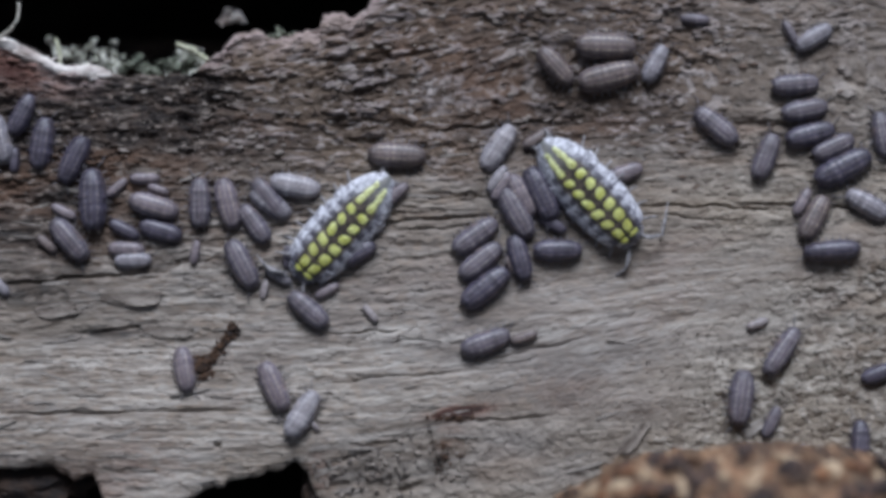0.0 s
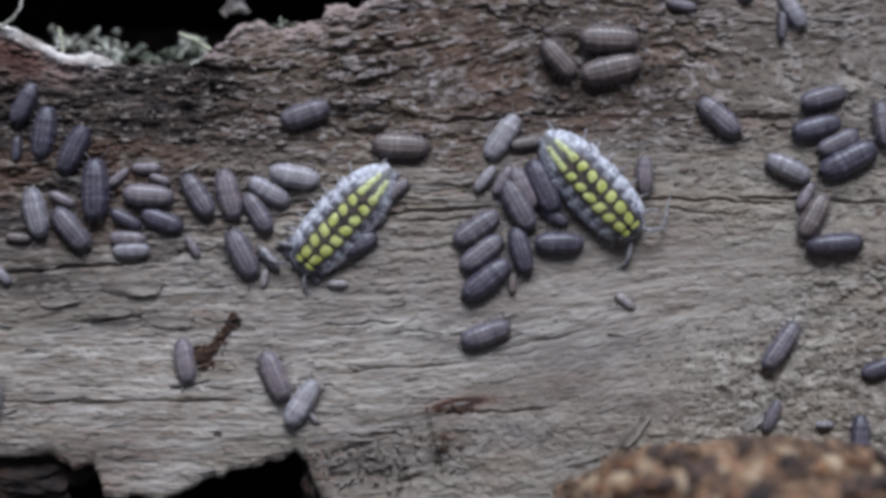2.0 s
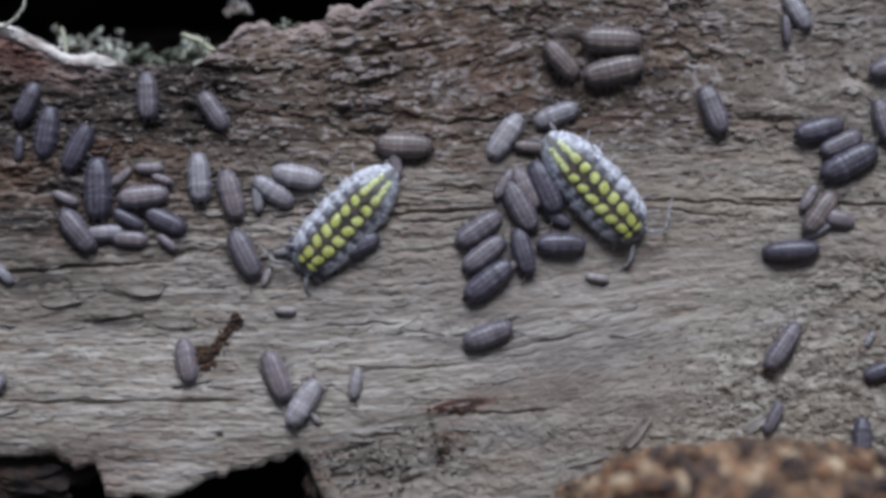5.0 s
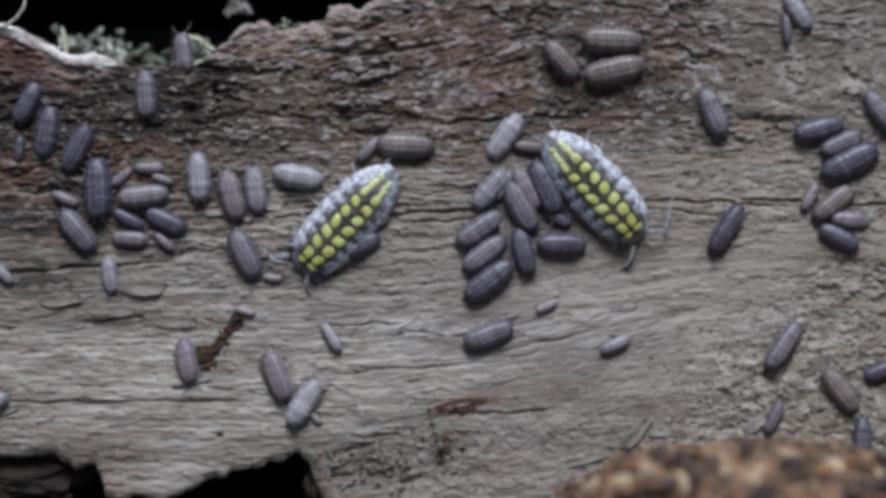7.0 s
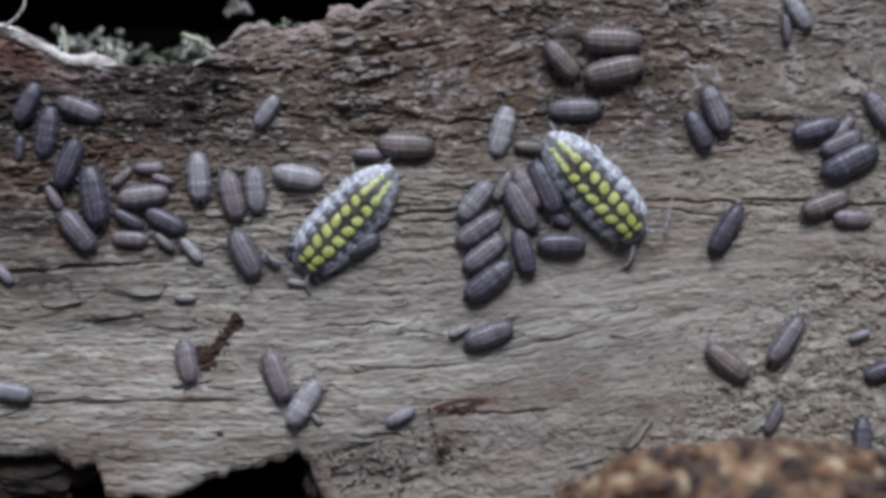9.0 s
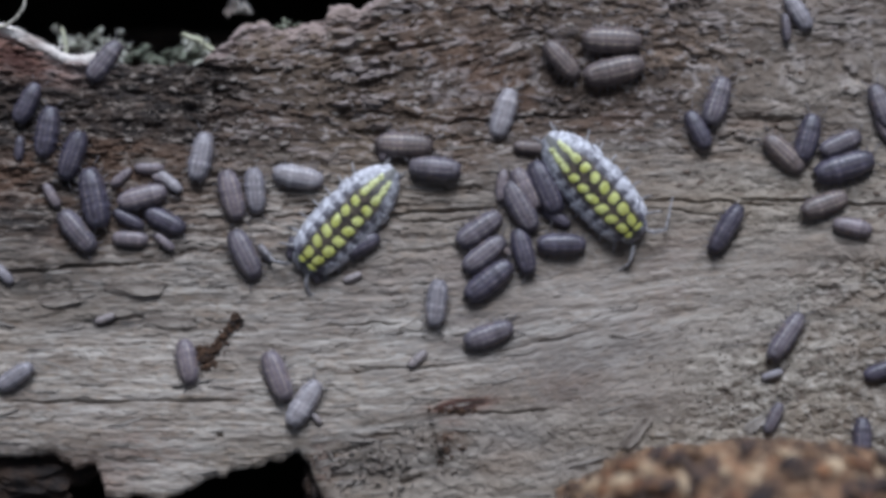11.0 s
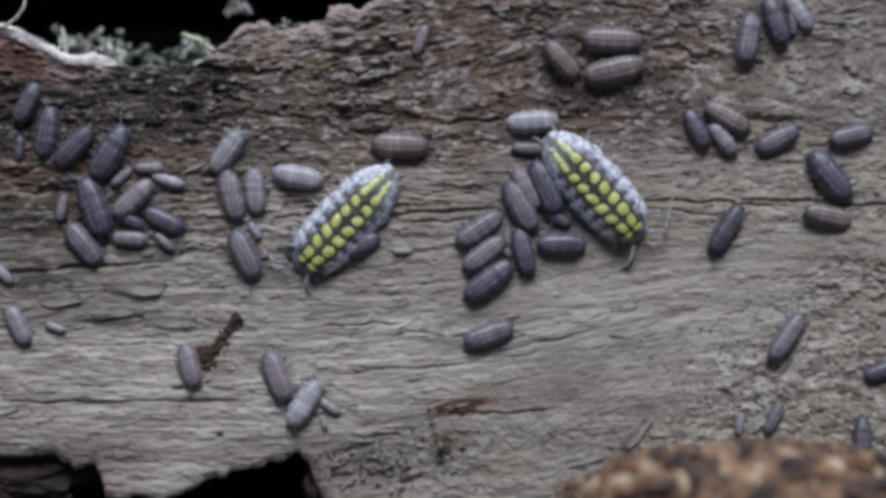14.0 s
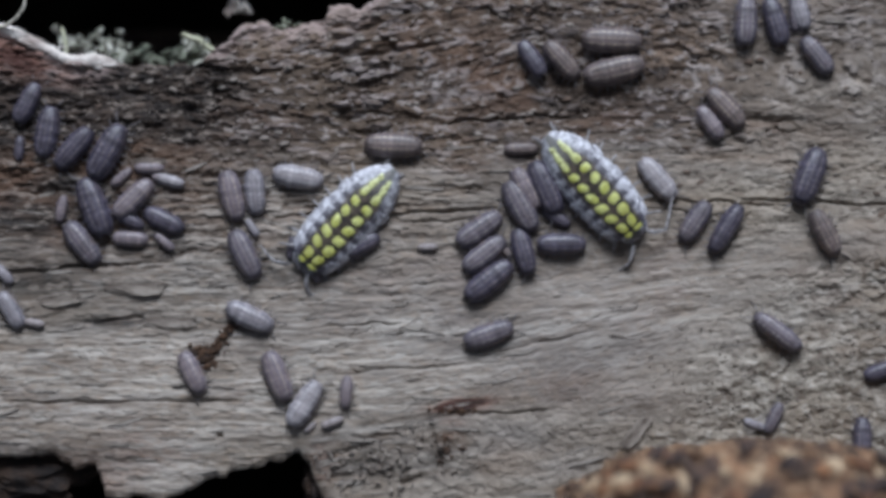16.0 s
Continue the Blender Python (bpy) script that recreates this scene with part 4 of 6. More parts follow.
KINDS = {"grey": "grey-brown woodlouse with pale dashed back, on the log",
         "dark": "dark slate-blue woodlouse with smooth plates, on the log",
         "brown": "brownish woodlouse with two rows of tan dashes, on the log",
         "lilac": "pinkish grey woodlouse with faint brown stripes, on the log",
         "ashen": "whitish ash-grey woodlouse with faint dashes, on the log",
         "young": "pinkish beige woodlouse with a faint pale back, on the log",
         "pale": "pale dusty grey woodlouse, on the weathered log"}
MADE, LEAN = {}, {}


def louse(kind, x, y, turn, length, slim=1.0, lift=0.0):
    """A woodlouse of that kind at x, y in millimetres, its head towards turn degrees, length in millimetres."""
    m = settle(x, y, turn, lift)
    if kind not in MADE:
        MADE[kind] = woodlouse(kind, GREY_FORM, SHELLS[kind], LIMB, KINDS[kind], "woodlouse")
        ob = MADE[kind]
        ob.matrix_basis = m
    else:
        ob = copy_thing(MADE[kind], m)
    LEAN[ob.name] = (4 * math.sin(7.1 * x + y), 3 * math.sin(3.3 * y + x))
    ob.matrix_basis = m @ pose(0, 0, 0, *LEAN[ob.name])
    k = length / 8.0
    ob.scale = (k, k * slim * (0.86 if length < 5 else 1.0), k)
    if length < 5:
        tagged(ob, "tiny " + KINDS[kind].replace(" woodlouse", " young woodlouse").replace(", on the log", "").replace(", on the weathered log", ""))
    return ob


def settle(x, y, turn, lift=0.0):
    return pose(x / 1000, y / 1000, rest(np.float64(x), np.float64(y)) + lift / 1000, 0, 0, turn)


def crawl(ob, rows):
    """Key a creeping thing: seconds, x, y in millimetres, heading, and the height that it climbs. Its legs step while it goes."""
    lean = pose(0, 0, 0, *LEAN[ob.name])
    walk(ob, [(r[0], settle(*r[1:]) @ lean) for r in rows])
    steps = {0.0: 0.0, 16.0: 0.0}
    for a, b in zip(rows, rows[1:]):
        way, time = math.hypot(b[1] - a[1], b[2] - a[2]), b[0] - a[0]
        if way / time > 3.0:
            n = max(2, 2 * round(time * 4))
            for k in range(1, n):
                steps[a[0] + time * k / n] = (-1) ** k
            steps.setdefault(a[0], 0.0), steps.setdefault(b[0], 0.0)
    if len(steps) > 2:
        legs = [c for c in ob.children if c.name.startswith("leg")]
        for k, leg in enumerate(legs):
            s = 0.00028 if (k + k // 7) % 2 else -0.00028
            walk(leg, [(t, pose(s * steps[t], 0, 0)) for t in sorted(steps)])


BIG = "large black woodlouse with yellow spots and white marbled sides"
big_one = woodlouse("big", BIG_FORM, MARBLED, LIMB_PALE, BIG, "woodlouse", True)
big_one.matrix_basis = settle(*(-13.90, 4.40, -133)) @ pose(0, 0, 0, -10, 0, 0)
big_two = copy_thing(big_one, settle(*(21.80, 9.12, -48)) @ pose(0, 0, 0, 12, 0, 0))
tagged(big_two, "large yellow-spotted woodlouse with marbled sides beside a heap of grey ones")

louse("dark", -60.16, 21.21, 63, 6.59)
louse("dark", -57.27, 17.05, 81, 7.79)
s3_louse = louse("dark", -52.62, 14.45, -116, 7.58)
s4_louse = louse("dark", -49.86, 8.73, 92, 9.18)
s5_louse = louse("grey", -53.18, 2.89, -50, 7.64)
s6_louse = louse("lilac", -54.10, 6.96, -28, 4.04)
louse("lilac", -46.38, 10.37, 41, 3.69)
louse("lilac", -42.40, 11.67, 0, 4.32)
louse("lilac", -40.43, 10.04, -20, 3.26)
s10_louse = louse("lilac", -41.02, 7.60, -17, 7.43)
louse("dark", -45.29, 4.27, -28, 4.97)
s12_louse = louse("dark", -40.05, 4.08, -17, 6.49)
louse("lilac", -45.00, 1.49, -3, 5.23)
s14_louse = louse("pale", -44.02, -0.12, 1, 5.38)
louse("dark", -61.31, 14.65, 87, 3.74)
louse("pale", -63.27, -3.55, -47, 4.05)
s17_louse = louse("brown", -56.50, 2.32, -40, 3.58)
m1_louse = louse("grey", -18.87, -7.55, 138, 7.24)
m2_louse = louse("pale", -63.42, 17.61, -75, 7.54)
m3_louse = louse("grey", -34.43, 8.10, 90, 7.46)
m4_louse = louse("grey", -24.51, 8.67, 127, 7.01)
m5_louse = louse("pale", 61.77, 6.81, 149, 7.04)
m6_louse = louse("lilac", 9.12, 10.00, 60, 4.82)
p_louse = louse("ashen", 8.70, 15.72, 56, 7.64)
m8_louse = louse("ashen", 8.48, 11.00, -125, 4.51)
m9_louse = louse("young", -9.99, -8.17, 129, 3.08)
m10_louse = louse("young", -25.14, -4.60, 78, 2.92)
m11_louse = louse("young", 45.53, -10.19, -161, 3.39)
m12_louse = louse("pale", 70.38, 9.38, 179, 4.70)
m13_louse = louse("lilac", 26.83, 11.71, 20, 5.7)
m14_louse = louse("dark", 56.34, 0.22, -176, 8.32, 0.8)
m15_louse = louse("dark", 73.15, -2.94, 169, 6.26)
m16_louse = louse("grey", 53.14, 20.74, 10, 6.99)
m17_louse = louse("grey", 51.85, 24.48, 4, 7.14)
m18_louse = louse("grey", 47.40, 14.02, 67, 7.21)
t1_louse = louse("pale", 54.69, 31.38, -150, 6.14)
t2_louse = louse("grey", 51.45, 31.95, 118, 4.38, 0.8)
u1_louse = louse("grey", 37.55, 34.27, 174, 4.35)
m19_louse = louse("pale", 31.64, 27.78, 61, 6.15)
m20_louse = louse("lilac", 52.48, 7.35, 61, 4.53)
d1_louse = louse("dark", 53.84, 17.08, 14, 7.46)
d2_louse = louse("grey", 57.15, 15.25, 24, 6.71)
d3_louse = louse("dark", 58.47, 12.23, 26, 9.05)
d4_louse = louse("brown", 54.07, 5.00, 61, 7.34)
m21_louse = louse("grey", 75.15, 8.47, 177, 7.72)
m22_louse = louse("dark", -75.23, 3.42, 25, 8.97)
m23_louse = louse("pale", -65.26, -20.57, 81, 6.05)
m24_louse = louse("lilac", -35.12, 0.96, 80, 3.55)
m25_louse = louse("grey", -26.55, 5.00, 125, 6.68)
n1_louse = louse("pale", -24.27, 7.85, -33, 6.83)
n2_louse = louse("ashen", -20.68, 10.43, -11, 7.57)
n3_louse = louse("lilac", -30.45, 7.90, -76, 7.63)
n5_louse = louse("pale", -23.17, -2.60, 149, 4.32)
n6_louse = louse("pale", -20.90, 1.31, 179, 3.08)
n7_louse = louse("grey", -28.41, -0.96, -63, 7.90)
louse("dark", -11.93, 0.42, 26, 6.30)
louse("dark", -21.77, 0.20, 84, 3.55)
n10_louse = louse("lilac", -16.13, -4.86, 28, 3.83)
v1_louse = louse("lilac", -6.21, 8.92, 40, 4.79)
w1_louse = louse("brown", -5.91, 14.62, -4, 8.50)
louse("grey", 5.20, 2.85, 35, 7.72)
louse("grey", 6.00, -0.82, 38, 7.55)
louse("dark", 6.64, -4.66, 38, 8.31)
louse("grey", 11.13, 6.03, -62, 8.36)
louse("lilac", 11.88, 8.51, -62, 6.97)
louse("dark", 14.80, 8.73, -66, 8.68)
louse("dark", 11.52, -0.49, -75, 7.10)
louse("dark", 17.04, 0.65, 0, 7.23)
louse("dark", 16.35, 4.52, -30, 4.62)
c10_louse = louse("brown", 14.44, 16.95, 30, 4.97)
c11_louse = louse("brown", 10.36, -1.46, -61, 3.23)
louse("brown", 24.50, 30.29, -3, 8.85)
louse("brown", 17.20, 27.50, -48, 7.18)
louse("brown", 24.87, 26.05, 13, 9.18)
f1_louse = louse("grey", 40.24, 18.45, 139, 7.72)
m28_louse = louse("brown", 65.36, -41.43, 98, 7.43)
b1_louse = louse("grey", 48.89, -14.23, 55, 8.33, 0.8)
b2_louse = louse("grey", 42.84, -20.94, -99, 8.25)
louse("dark", 59.64, -27.15, 87, 6.07)
louse("dark", 62.77, -17.50, 20, 5.39)
b6_louse = louse("pale", 51.26, -28.55, 68, 2.59)
louse("grey", 47.17, -24.26, 64, 4.90)
g2_louse = louse("pale", 69.75, -9.79, -161, 3.33)
b8_louse = louse("grey", 6.55, -12.51, 19, 7.51)
b12_louse = louse("brown", 12.07, -11.89, 19, 3.99)
b9_louse = louse("lilac", -36.49, -16.03, -80, 6.74)
b10_louse = louse("lilac", -23.74, -18.50, -66, 7.65)
b11_louse = louse("ashen", -19.72, -22.48, 58, 7.59)
b13_louse = louse("young", -18.08, -24.00, -50, 2.14)
e1_louse = louse("grey", 64.29, 16.98, 98, 7.01)

# ---- rim of the gap: torn fibre, root, lichen ----
def strand(name, points, radii, mat, label, category, wob=0.0, seed=1):
    """A crooked strand through points in millimetres."""
    rng = random.Random(seed)
    fine, rad = [], []
    for a, b, ra, rb in zip(points, points[1:], radii, radii[1:]):
        for k in range(7):
            f = k / 7
            p = Vector(a).lerp(Vector(b), f)
            fine.append((p + Vector((rng.uniform(-wob, wob), rng.uniform(-wob, wob), rng.uniform(-wob, wob)))) * MM)
            rad.append((ra + (rb - ra) * f) * (1 + rng.uniform(-0.3, 0.3) * min(wob * 3, 1)) * MM)
    fine.append(Vector(points[-1]) * MM)
    rad.append(radii[-1] * MM)
    bm = tube(bmesh.new(), fine, rad, 8)
    me = bpy.data.meshes.new(name)
    bm.to_mesh(me)
    bm.free()
    me.materials.append(mat)
    me.polygons.foreach_set("use_smooth", np.ones(len(me.polygons), dtype=bool))
    return tagged(new(name, me), label, category)


strand("root", [(-65.30, 32.17, 0.80), (-63.50, 32.41, 1.20), (-61.79, 33.24, 2.00), (-60.50, 34.96, 2.50), (-60.39, 37.20, 2.50)], [0.28, 0.30, 0.26, 0.22, 0.2], ROOT, "thin curved pale root over the rim", "root", 0.05, 3)
def torn_rim(points, width, seed):
    """Ragged pale fibres that stand along the rim, in millimetres."""
    rng = random.Random(seed)
    bm = bmesh.new()
    for a, b in zip(points, points[1:]):
        a, b = Vector(a), Vector(b)
        for _ in range(int((b - a).length * 1.3)):
            p = a.lerp(b, rng.random()) + Vector((rng.gauss(0, 0.3), rng.gauss(0, width), rng.uniform(-0.5, 0.2)))
            d = (b - a).normalized() + Vector((rng.gauss(0, 0.12), rng.gauss(0, 0.2), rng.gauss(0, 0.12)))
            n, r = rng.uniform(1.2, 3.2), rng.uniform(0.14, 0.34)
            bend = Vector((rng.gauss(0, 0.2), rng.gauss(0, 0.2), rng.gauss(0, 0.2)))
            tube(bm, [p * MM, (p + d * n * 0.5 + bend) * MM, (p + d * n) * MM], [r * MM, r * 0.85 * MM, r * 0.3 * MM], 5)
    me = bpy.data.meshes.new("torn_fibre")
    bm.to_mesh(me)
    bm.free()
    me.materials.append(TORN)
    me.polygons.foreach_set("use_smooth", np.ones(len(me.polygons), dtype=bool))
    return tagged(new("torn_fibre", me), "torn pale wood fibres along the rim of the gap", "wood fibre", kind="stuff")


strand("torn_edge", [(-65.73, 32.67, -0.30), (-62.81, 31.73, -0.25), (-59.51, 30.25, -0.35), (-56.18, 28.41, -0.35), (-53.70, 27.49, -0.40), (-50.83, 27.49, -0.40), (-47.55, 27.20, -0.60)], [0.85, 1.0, 0.9, 0.8, 0.95, 1.2, 0.55], TORN, "pale torn wood edge along the rim", "wood edge", 0.10, 4)
torn_rim(((-65.63, 32.42, 0.40), (-62.72, 31.48, 0.50), (-59.42, 30.00, 0.40), (-56.14, 28.21, 0.20), (-53.68, 27.31, 0.10), (-50.81, 27.23, 0.10), (-47.62, 26.99, 0.00)), 0.55, 4)
strand("dry_stalk", [(-38.50, 32.17, -4.00), (-36.10, 31.39, -3.50), (-34.14, 29.84, -2.50), (-33.02, 28.80, -1.50)], [0.40, 0.48, 0.45, 0.3], STALK, "dry yellowish plant stalk behind the rim", "stalk", 0.08, 5)
strand("dry_stalk", [(-56.37, 33.41, -5.00), (-55.64, 31.07, -4.00), (-55.25, 28.76, -3.00)], [0.25, 0.3, 0.2], STALK, "short dry plant stalk behind the rim", "stalk", 0.08, 6)


def ledge(middle, size, label, mat=DARK_ROT):
    """A dark crumbling shelf of rotten wood in a gap, in millimetres."""
    bm = bmesh.new()
    bmesh.ops.create_icosphere(bm, subdivisions=4, radius=1.0)
    for v in bm.verts:
        k = 1 + 0.35 * noise.fractal(v.co * 2.2, 1.0, 2.0, 4)
        v.co = Vector([m + r * c * k for m, r, c in zip(middle, size, v.co)]) * MM
    me = bpy.data.meshes.new("rotten_ledge")
    bm.to_mesh(me)
    bm.free()
    me.materials.append(mat)
    return tagged(new("rotten_ledge", me), label, "rotten wood", kind="structure")


def flakes(name, label, category, mat, middle, spread, count, size, seed):
    """A tuft of small curled lobes."""
    rng = random.Random(seed)
    bm = bmesh.new()
    for _ in range(count):
        at = Vector([m + max(-1.6, min(1.6, rng.gauss(0, 1))) * s for m, s in zip(middle, spread)])
        turn = Euler([rng.uniform(-1.2, 1.2), rng.uniform(-1.2, 1.2), rng.uniform(0, 6.28)]).to_matrix()
        a, b, curl = size * rng.uniform(0.5, 1.3), size * rng.uniform(0.12, 0.34), rng.uniform(0.3, 1.2)
        rows = []
        for i in range(5):
            f = i / 4
            w = b * math.sin(math.pi * (0.12 + 0.8 * f)) ** 0.7
            rows.append([bm.verts.new((at + turn @ Vector((a * (f - 0.5), w * s, -curl * a * (f - 0.4) ** 2 + 0.25 * b * abs(s) + h * 0.12 * size))) * MM) for s in (-1, 0, 1) for h in (0, 1)])
        for r, q in zip(rows, rows[1:]):
            for c in (0, 2):
                bm.faces.new((r[c + 1], q[c + 1], q[c + 3], r[c + 3]))
                bm.faces.new((r[c], r[c + 2], q[c + 2], q[c]))
            bm.faces.new((r[0], q[0], q[1], r[1]))
            bm.faces.new((r[4], r[5], q[5], q[4]))
    me = bpy.data.meshes.new(name)
    bm.to_mesh(me)
    bm.free()
    me.materials.append(mat)
    me.polygons.foreach_set("use_smooth", np.ones(len(me.polygons), dtype=bool))
    return tagged(new(name, me), label, category, kind="stuff")


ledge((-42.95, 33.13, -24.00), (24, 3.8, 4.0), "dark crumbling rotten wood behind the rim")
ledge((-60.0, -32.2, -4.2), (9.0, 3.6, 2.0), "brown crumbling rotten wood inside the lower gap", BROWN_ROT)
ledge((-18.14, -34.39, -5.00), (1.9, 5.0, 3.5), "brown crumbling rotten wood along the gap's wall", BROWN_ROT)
GREY_TUFT = "pale grey-green lichen lobes in the gap"
flakes("lichen", GREY_TUFT, "lichen", LICHEN, (-53.17, 32.05, -10.00), (3.0, 1.1, 1.0), 32, 2.1, 11)
flakes("lichen", GREY_TUFT, "lichen", LICHEN, (-49.15, 30.33, -10.00), (1.8, 0.9, 0.9), 22, 2.1, 16)
flakes("lichen", "dull green lichen lobes in the shade of the gap", "lichen", MOSS, (-43.0, 29.6, -9.0), (4.4, 0.9, 0.7), 50, 2.0, 12)
flakes("lichen", GREY_TUFT, "lichen", LICHEN, (-37.86, 30.50, -10.00), (1.5, 1.2, 1.2), 20, 2.1, 13)
flakes("lichen", "small white lichen tuft deep in the gap", "lichen", TORN, (-31.04, 37.36, -9.00), (0.9, 0.6, 0.4), 14, 2.0, 14)
flakes("lichen", "dull green lichen lobes in the shade of the gap", "lichen", MOSS, (-24.47, 33.25, -3.50), (2.0, 0.5, 0.5), 22, 1.1, 15)


def bark_chunk():
    """A thick crumbling piece of orange bark standing in front, with loose scales on its top."""
    bm = bmesh.new()
    bmesh.ops.create_icosphere(bm, subdivisions=6, radius=1.0)
    c = Vector((42.59, -43.27, 13.00))
    size = Vector((27.0, 15.0, 14.0))

    def skin(d):
        e = Vector([math.copysign(abs(k) ** 0.75, k) for k in d])
        lump = 0.10 * noise.fractal(d * 2.6, 0.9, 2.1, 6) + 0.05 * noise.fractal(d * 11, 0.8, 2.1, 4)
        return c + Vector((size.x * e.x, size.y * e.y, size.z * e.z)) * (1 + lump)

    for v in bm.verts:
        v.co = skin(v.co.normalized()) * MM
    chunk = part("bark_chunk", bm, CHUNK, None)
    tagged(chunk, "thick crumbling piece of orange-brown bark lying on the log", "bark")
    rng = random.Random(41)
    for _ in range(280):
        d = Vector((rng.uniform(-1, 1), rng.uniform(-0.5, 1), rng.uniform(0.25, 1.0))).normalized()
        p = skin(d)
        bm = bmesh.new()
        bmesh.ops.create_icosphere(bm, subdivisions=2, radius=1.0)
        turn = d.to_track_quat("Z", "Y").to_matrix() @ Euler((rng.uniform(-0.3, 0.3), rng.uniform(-0.3, 0.3), rng.uniform(0, 6.28))).to_matrix()
        a, b, h = rng.uniform(0.7, 2.6), rng.uniform(0.5, 1.5), rng.uniform(0.4, 0.9)
        for v in bm.verts:
            k = 1 + 0.45 * noise.noise(v.co * 1.7 + p)
            v.co = (p + turn @ Vector((v.co.x * a * k, v.co.y * b * k, v.co.z * h * k))) * MM
        part("bark_scale", bm, rng.choice((CHUNK, CHUNK_RED, CHUNK_RED, CHUNK_PALE, CHUNK_PALE, CHUNK_DARK, CHUNK_DARK, CHUNK_DARK)), chunk)
    return chunk


bark_chunk()


def crumbs(name, label, category, mat, middle, spread, count, size, seed):
    """Crumbs that lie on the log round a middle in millimetres."""
    rng = random.Random(seed)
    bm = bmesh.new()
    for _ in range(count):
        x, y = middle[0] + rng.gauss(0, spread[0]), middle[1] + rng.gauss(0, spread[1]) + spread[2] * rng.uniform(-1, 1)
        x += spread[3] * (y - middle[1])
        if x < -6 and (y > upper_rim(x) - 0.8 or y < lower_rim(x) + 0.8):
            continue
        z = float(relief(np.float64(x), np.float64(y)))
        r = size * rng.uniform(0.4, 1.2)
        made = bmesh.ops.create_icosphere(bm, subdivisions=1, radius=1.0)["verts"]
        turn = Euler([rng.uniform(0, 6.28) for _ in range(3)]).to_matrix()
        for v in made:
            v.co = (Vector((x, y, z + 0.3 * r)) + turn @ Vector((v.co.x * r * 1.5, v.co.y * r, v.co.z * r * 0.6)) * (1 + 0.5 * noise.noise(v.co * 2 + Vector((x, y, 0))))) * MM
    me = bpy.data.meshes.new(name)
    bm.to_mesh(me)
    bm.free()
    me.materials.append(mat)
    return tagged(new(name, me), label, category, kind="stuff")


crumbs("rotten_crumbs", "line of dark rusty rotten crumbs on pale wood", "crumbs", CRUMB, (-31.50, -12.78, 0.00), (0.42, 0.4, 3.2, 0.72), 120, 0.40, 21)
crumbs("rotten_crumbs", "small heap of dark rusty rotten crumbs beside a woodlouse", "crumbs", CRUMB, (-33.82, -15.21, 0.00), (0.95, 0.75, 0.3, 0), 80, 0.42, 27)
crumbs("rotten_crumbs", "dark rotten crumbs beside a rusty crack", "crumbs", CRUMB, (0.32, -29.22, 0.00), (1.0, 0.8, 1.6, 0.3), 24, 0.34, 28)
crumbs("rotten_crumbs", "dark crumbs along a rusty crack", "crumbs", CRUMB, (1.29, -23.28, 0.00), (2.2, 0.25, 0, 0), 40, 0.26, 29)
crumbs("rotten_crumbs", "dark grit and broken wood beside the lower gap", "crumbs", GRIT, (-9.57, -30.82, 0.00), (5.5, 2.2, 1.5, 1.0), 70, 0.36, 31)
crumbs("wood_crumbs", "pale wood crumbs beside the lower gap", "crumbs", CHIP, (-9.57, -30.82, 0.00), (5.5, 2.2, 1.5, 1.0), 60, 0.45, 32)
crumbs("wood_crumbs", "loose pale grit and wood crumbs on the log", "crumbs", CHIP, (44.90, -20.22, 0.00), (9, 5, 0, 0), 420, 0.20, 22)
crumbs("wood_crumbs", "loose grit and wood crumbs near the lower edge", "crumbs", CHIP, (2.90, -29.06, 0.00), (12, 3, 0, 0), 260, 0.18, 23)
crumbs("bark_crumbs", "scattered grey bark flakes on the upper log", "crumbs", CHIP, (-5.25, 22.34, 0.00), (30, 6, 0, 0), 400, 0.20, 24)


def chip(middle, size, turn, seed, label):
    bm = bmesh.new()
    bmesh.ops.create_cube(bm, size=1.0)
    bmesh.ops.subdivide_edges(bm, edges=bm.edges[:], cuts=9, use_grid_fill=True)
    for v in bm.verts:
        k = 1 + 0.35 * noise.noise(v.co * 2.1 + Vector((seed, 0, 0))) + 0.22 * noise.noise(v.co * 7.3 + Vector((0, seed, 0)))
        taper = 1 - 0.55 * abs(v.co.x) ** 1.5 * 2
        v.co = Vector((v.co.x * size[0] * k, v.co.y * size[1] * k * taper, v.co.z * size[2] * k * taper)) * MM
    me = bpy.data.meshes.new("wood_chip")
    bm.to_mesh(me)
    bm.free()
    me.materials.append(CHIP if seed > 2 else SPLINT)
    ob = tagged(new("wood_chip", me), label, "wood chip")
    ob.matrix_basis = pose(middle[0] / 1000, middle[1] / 1000, float(relief(np.float64(middle[0]), np.float64(middle[1]))) / 1000 + size[2] * 0.0003, 4, -3, turn)
    return ob


chip((44.50, -25.21, 0.00), (3.2, 1.5, 1.0), 35, 1, "small pale grey splinter of wood on the log")
chip((27.48, -26.34, 0.00), (5.2, 1.8, 0.9), 48, 3, "flat grey splinter of wood on the log")
chip((-42.65, 12.73, 0.00), (4.6, 1.0, 0.9), 2, 4, "raised grey splinter of bark on the log")
chip((-44.49, -5.31, 0.00), (7.6, 2.6, 0.8), -3, 6, "raised oval flake of pale wood on the log")
chip((-54.84, -7.26, 0.00), (5.4, 1.9, 0.8), 5, 7, "raised flake of grey wood on the log")
chip((-39.23, -10.19, 0.00), (6.5, 2.2, 0.7), -6, 8, "flat flake of pale wood near rusty crumbs")


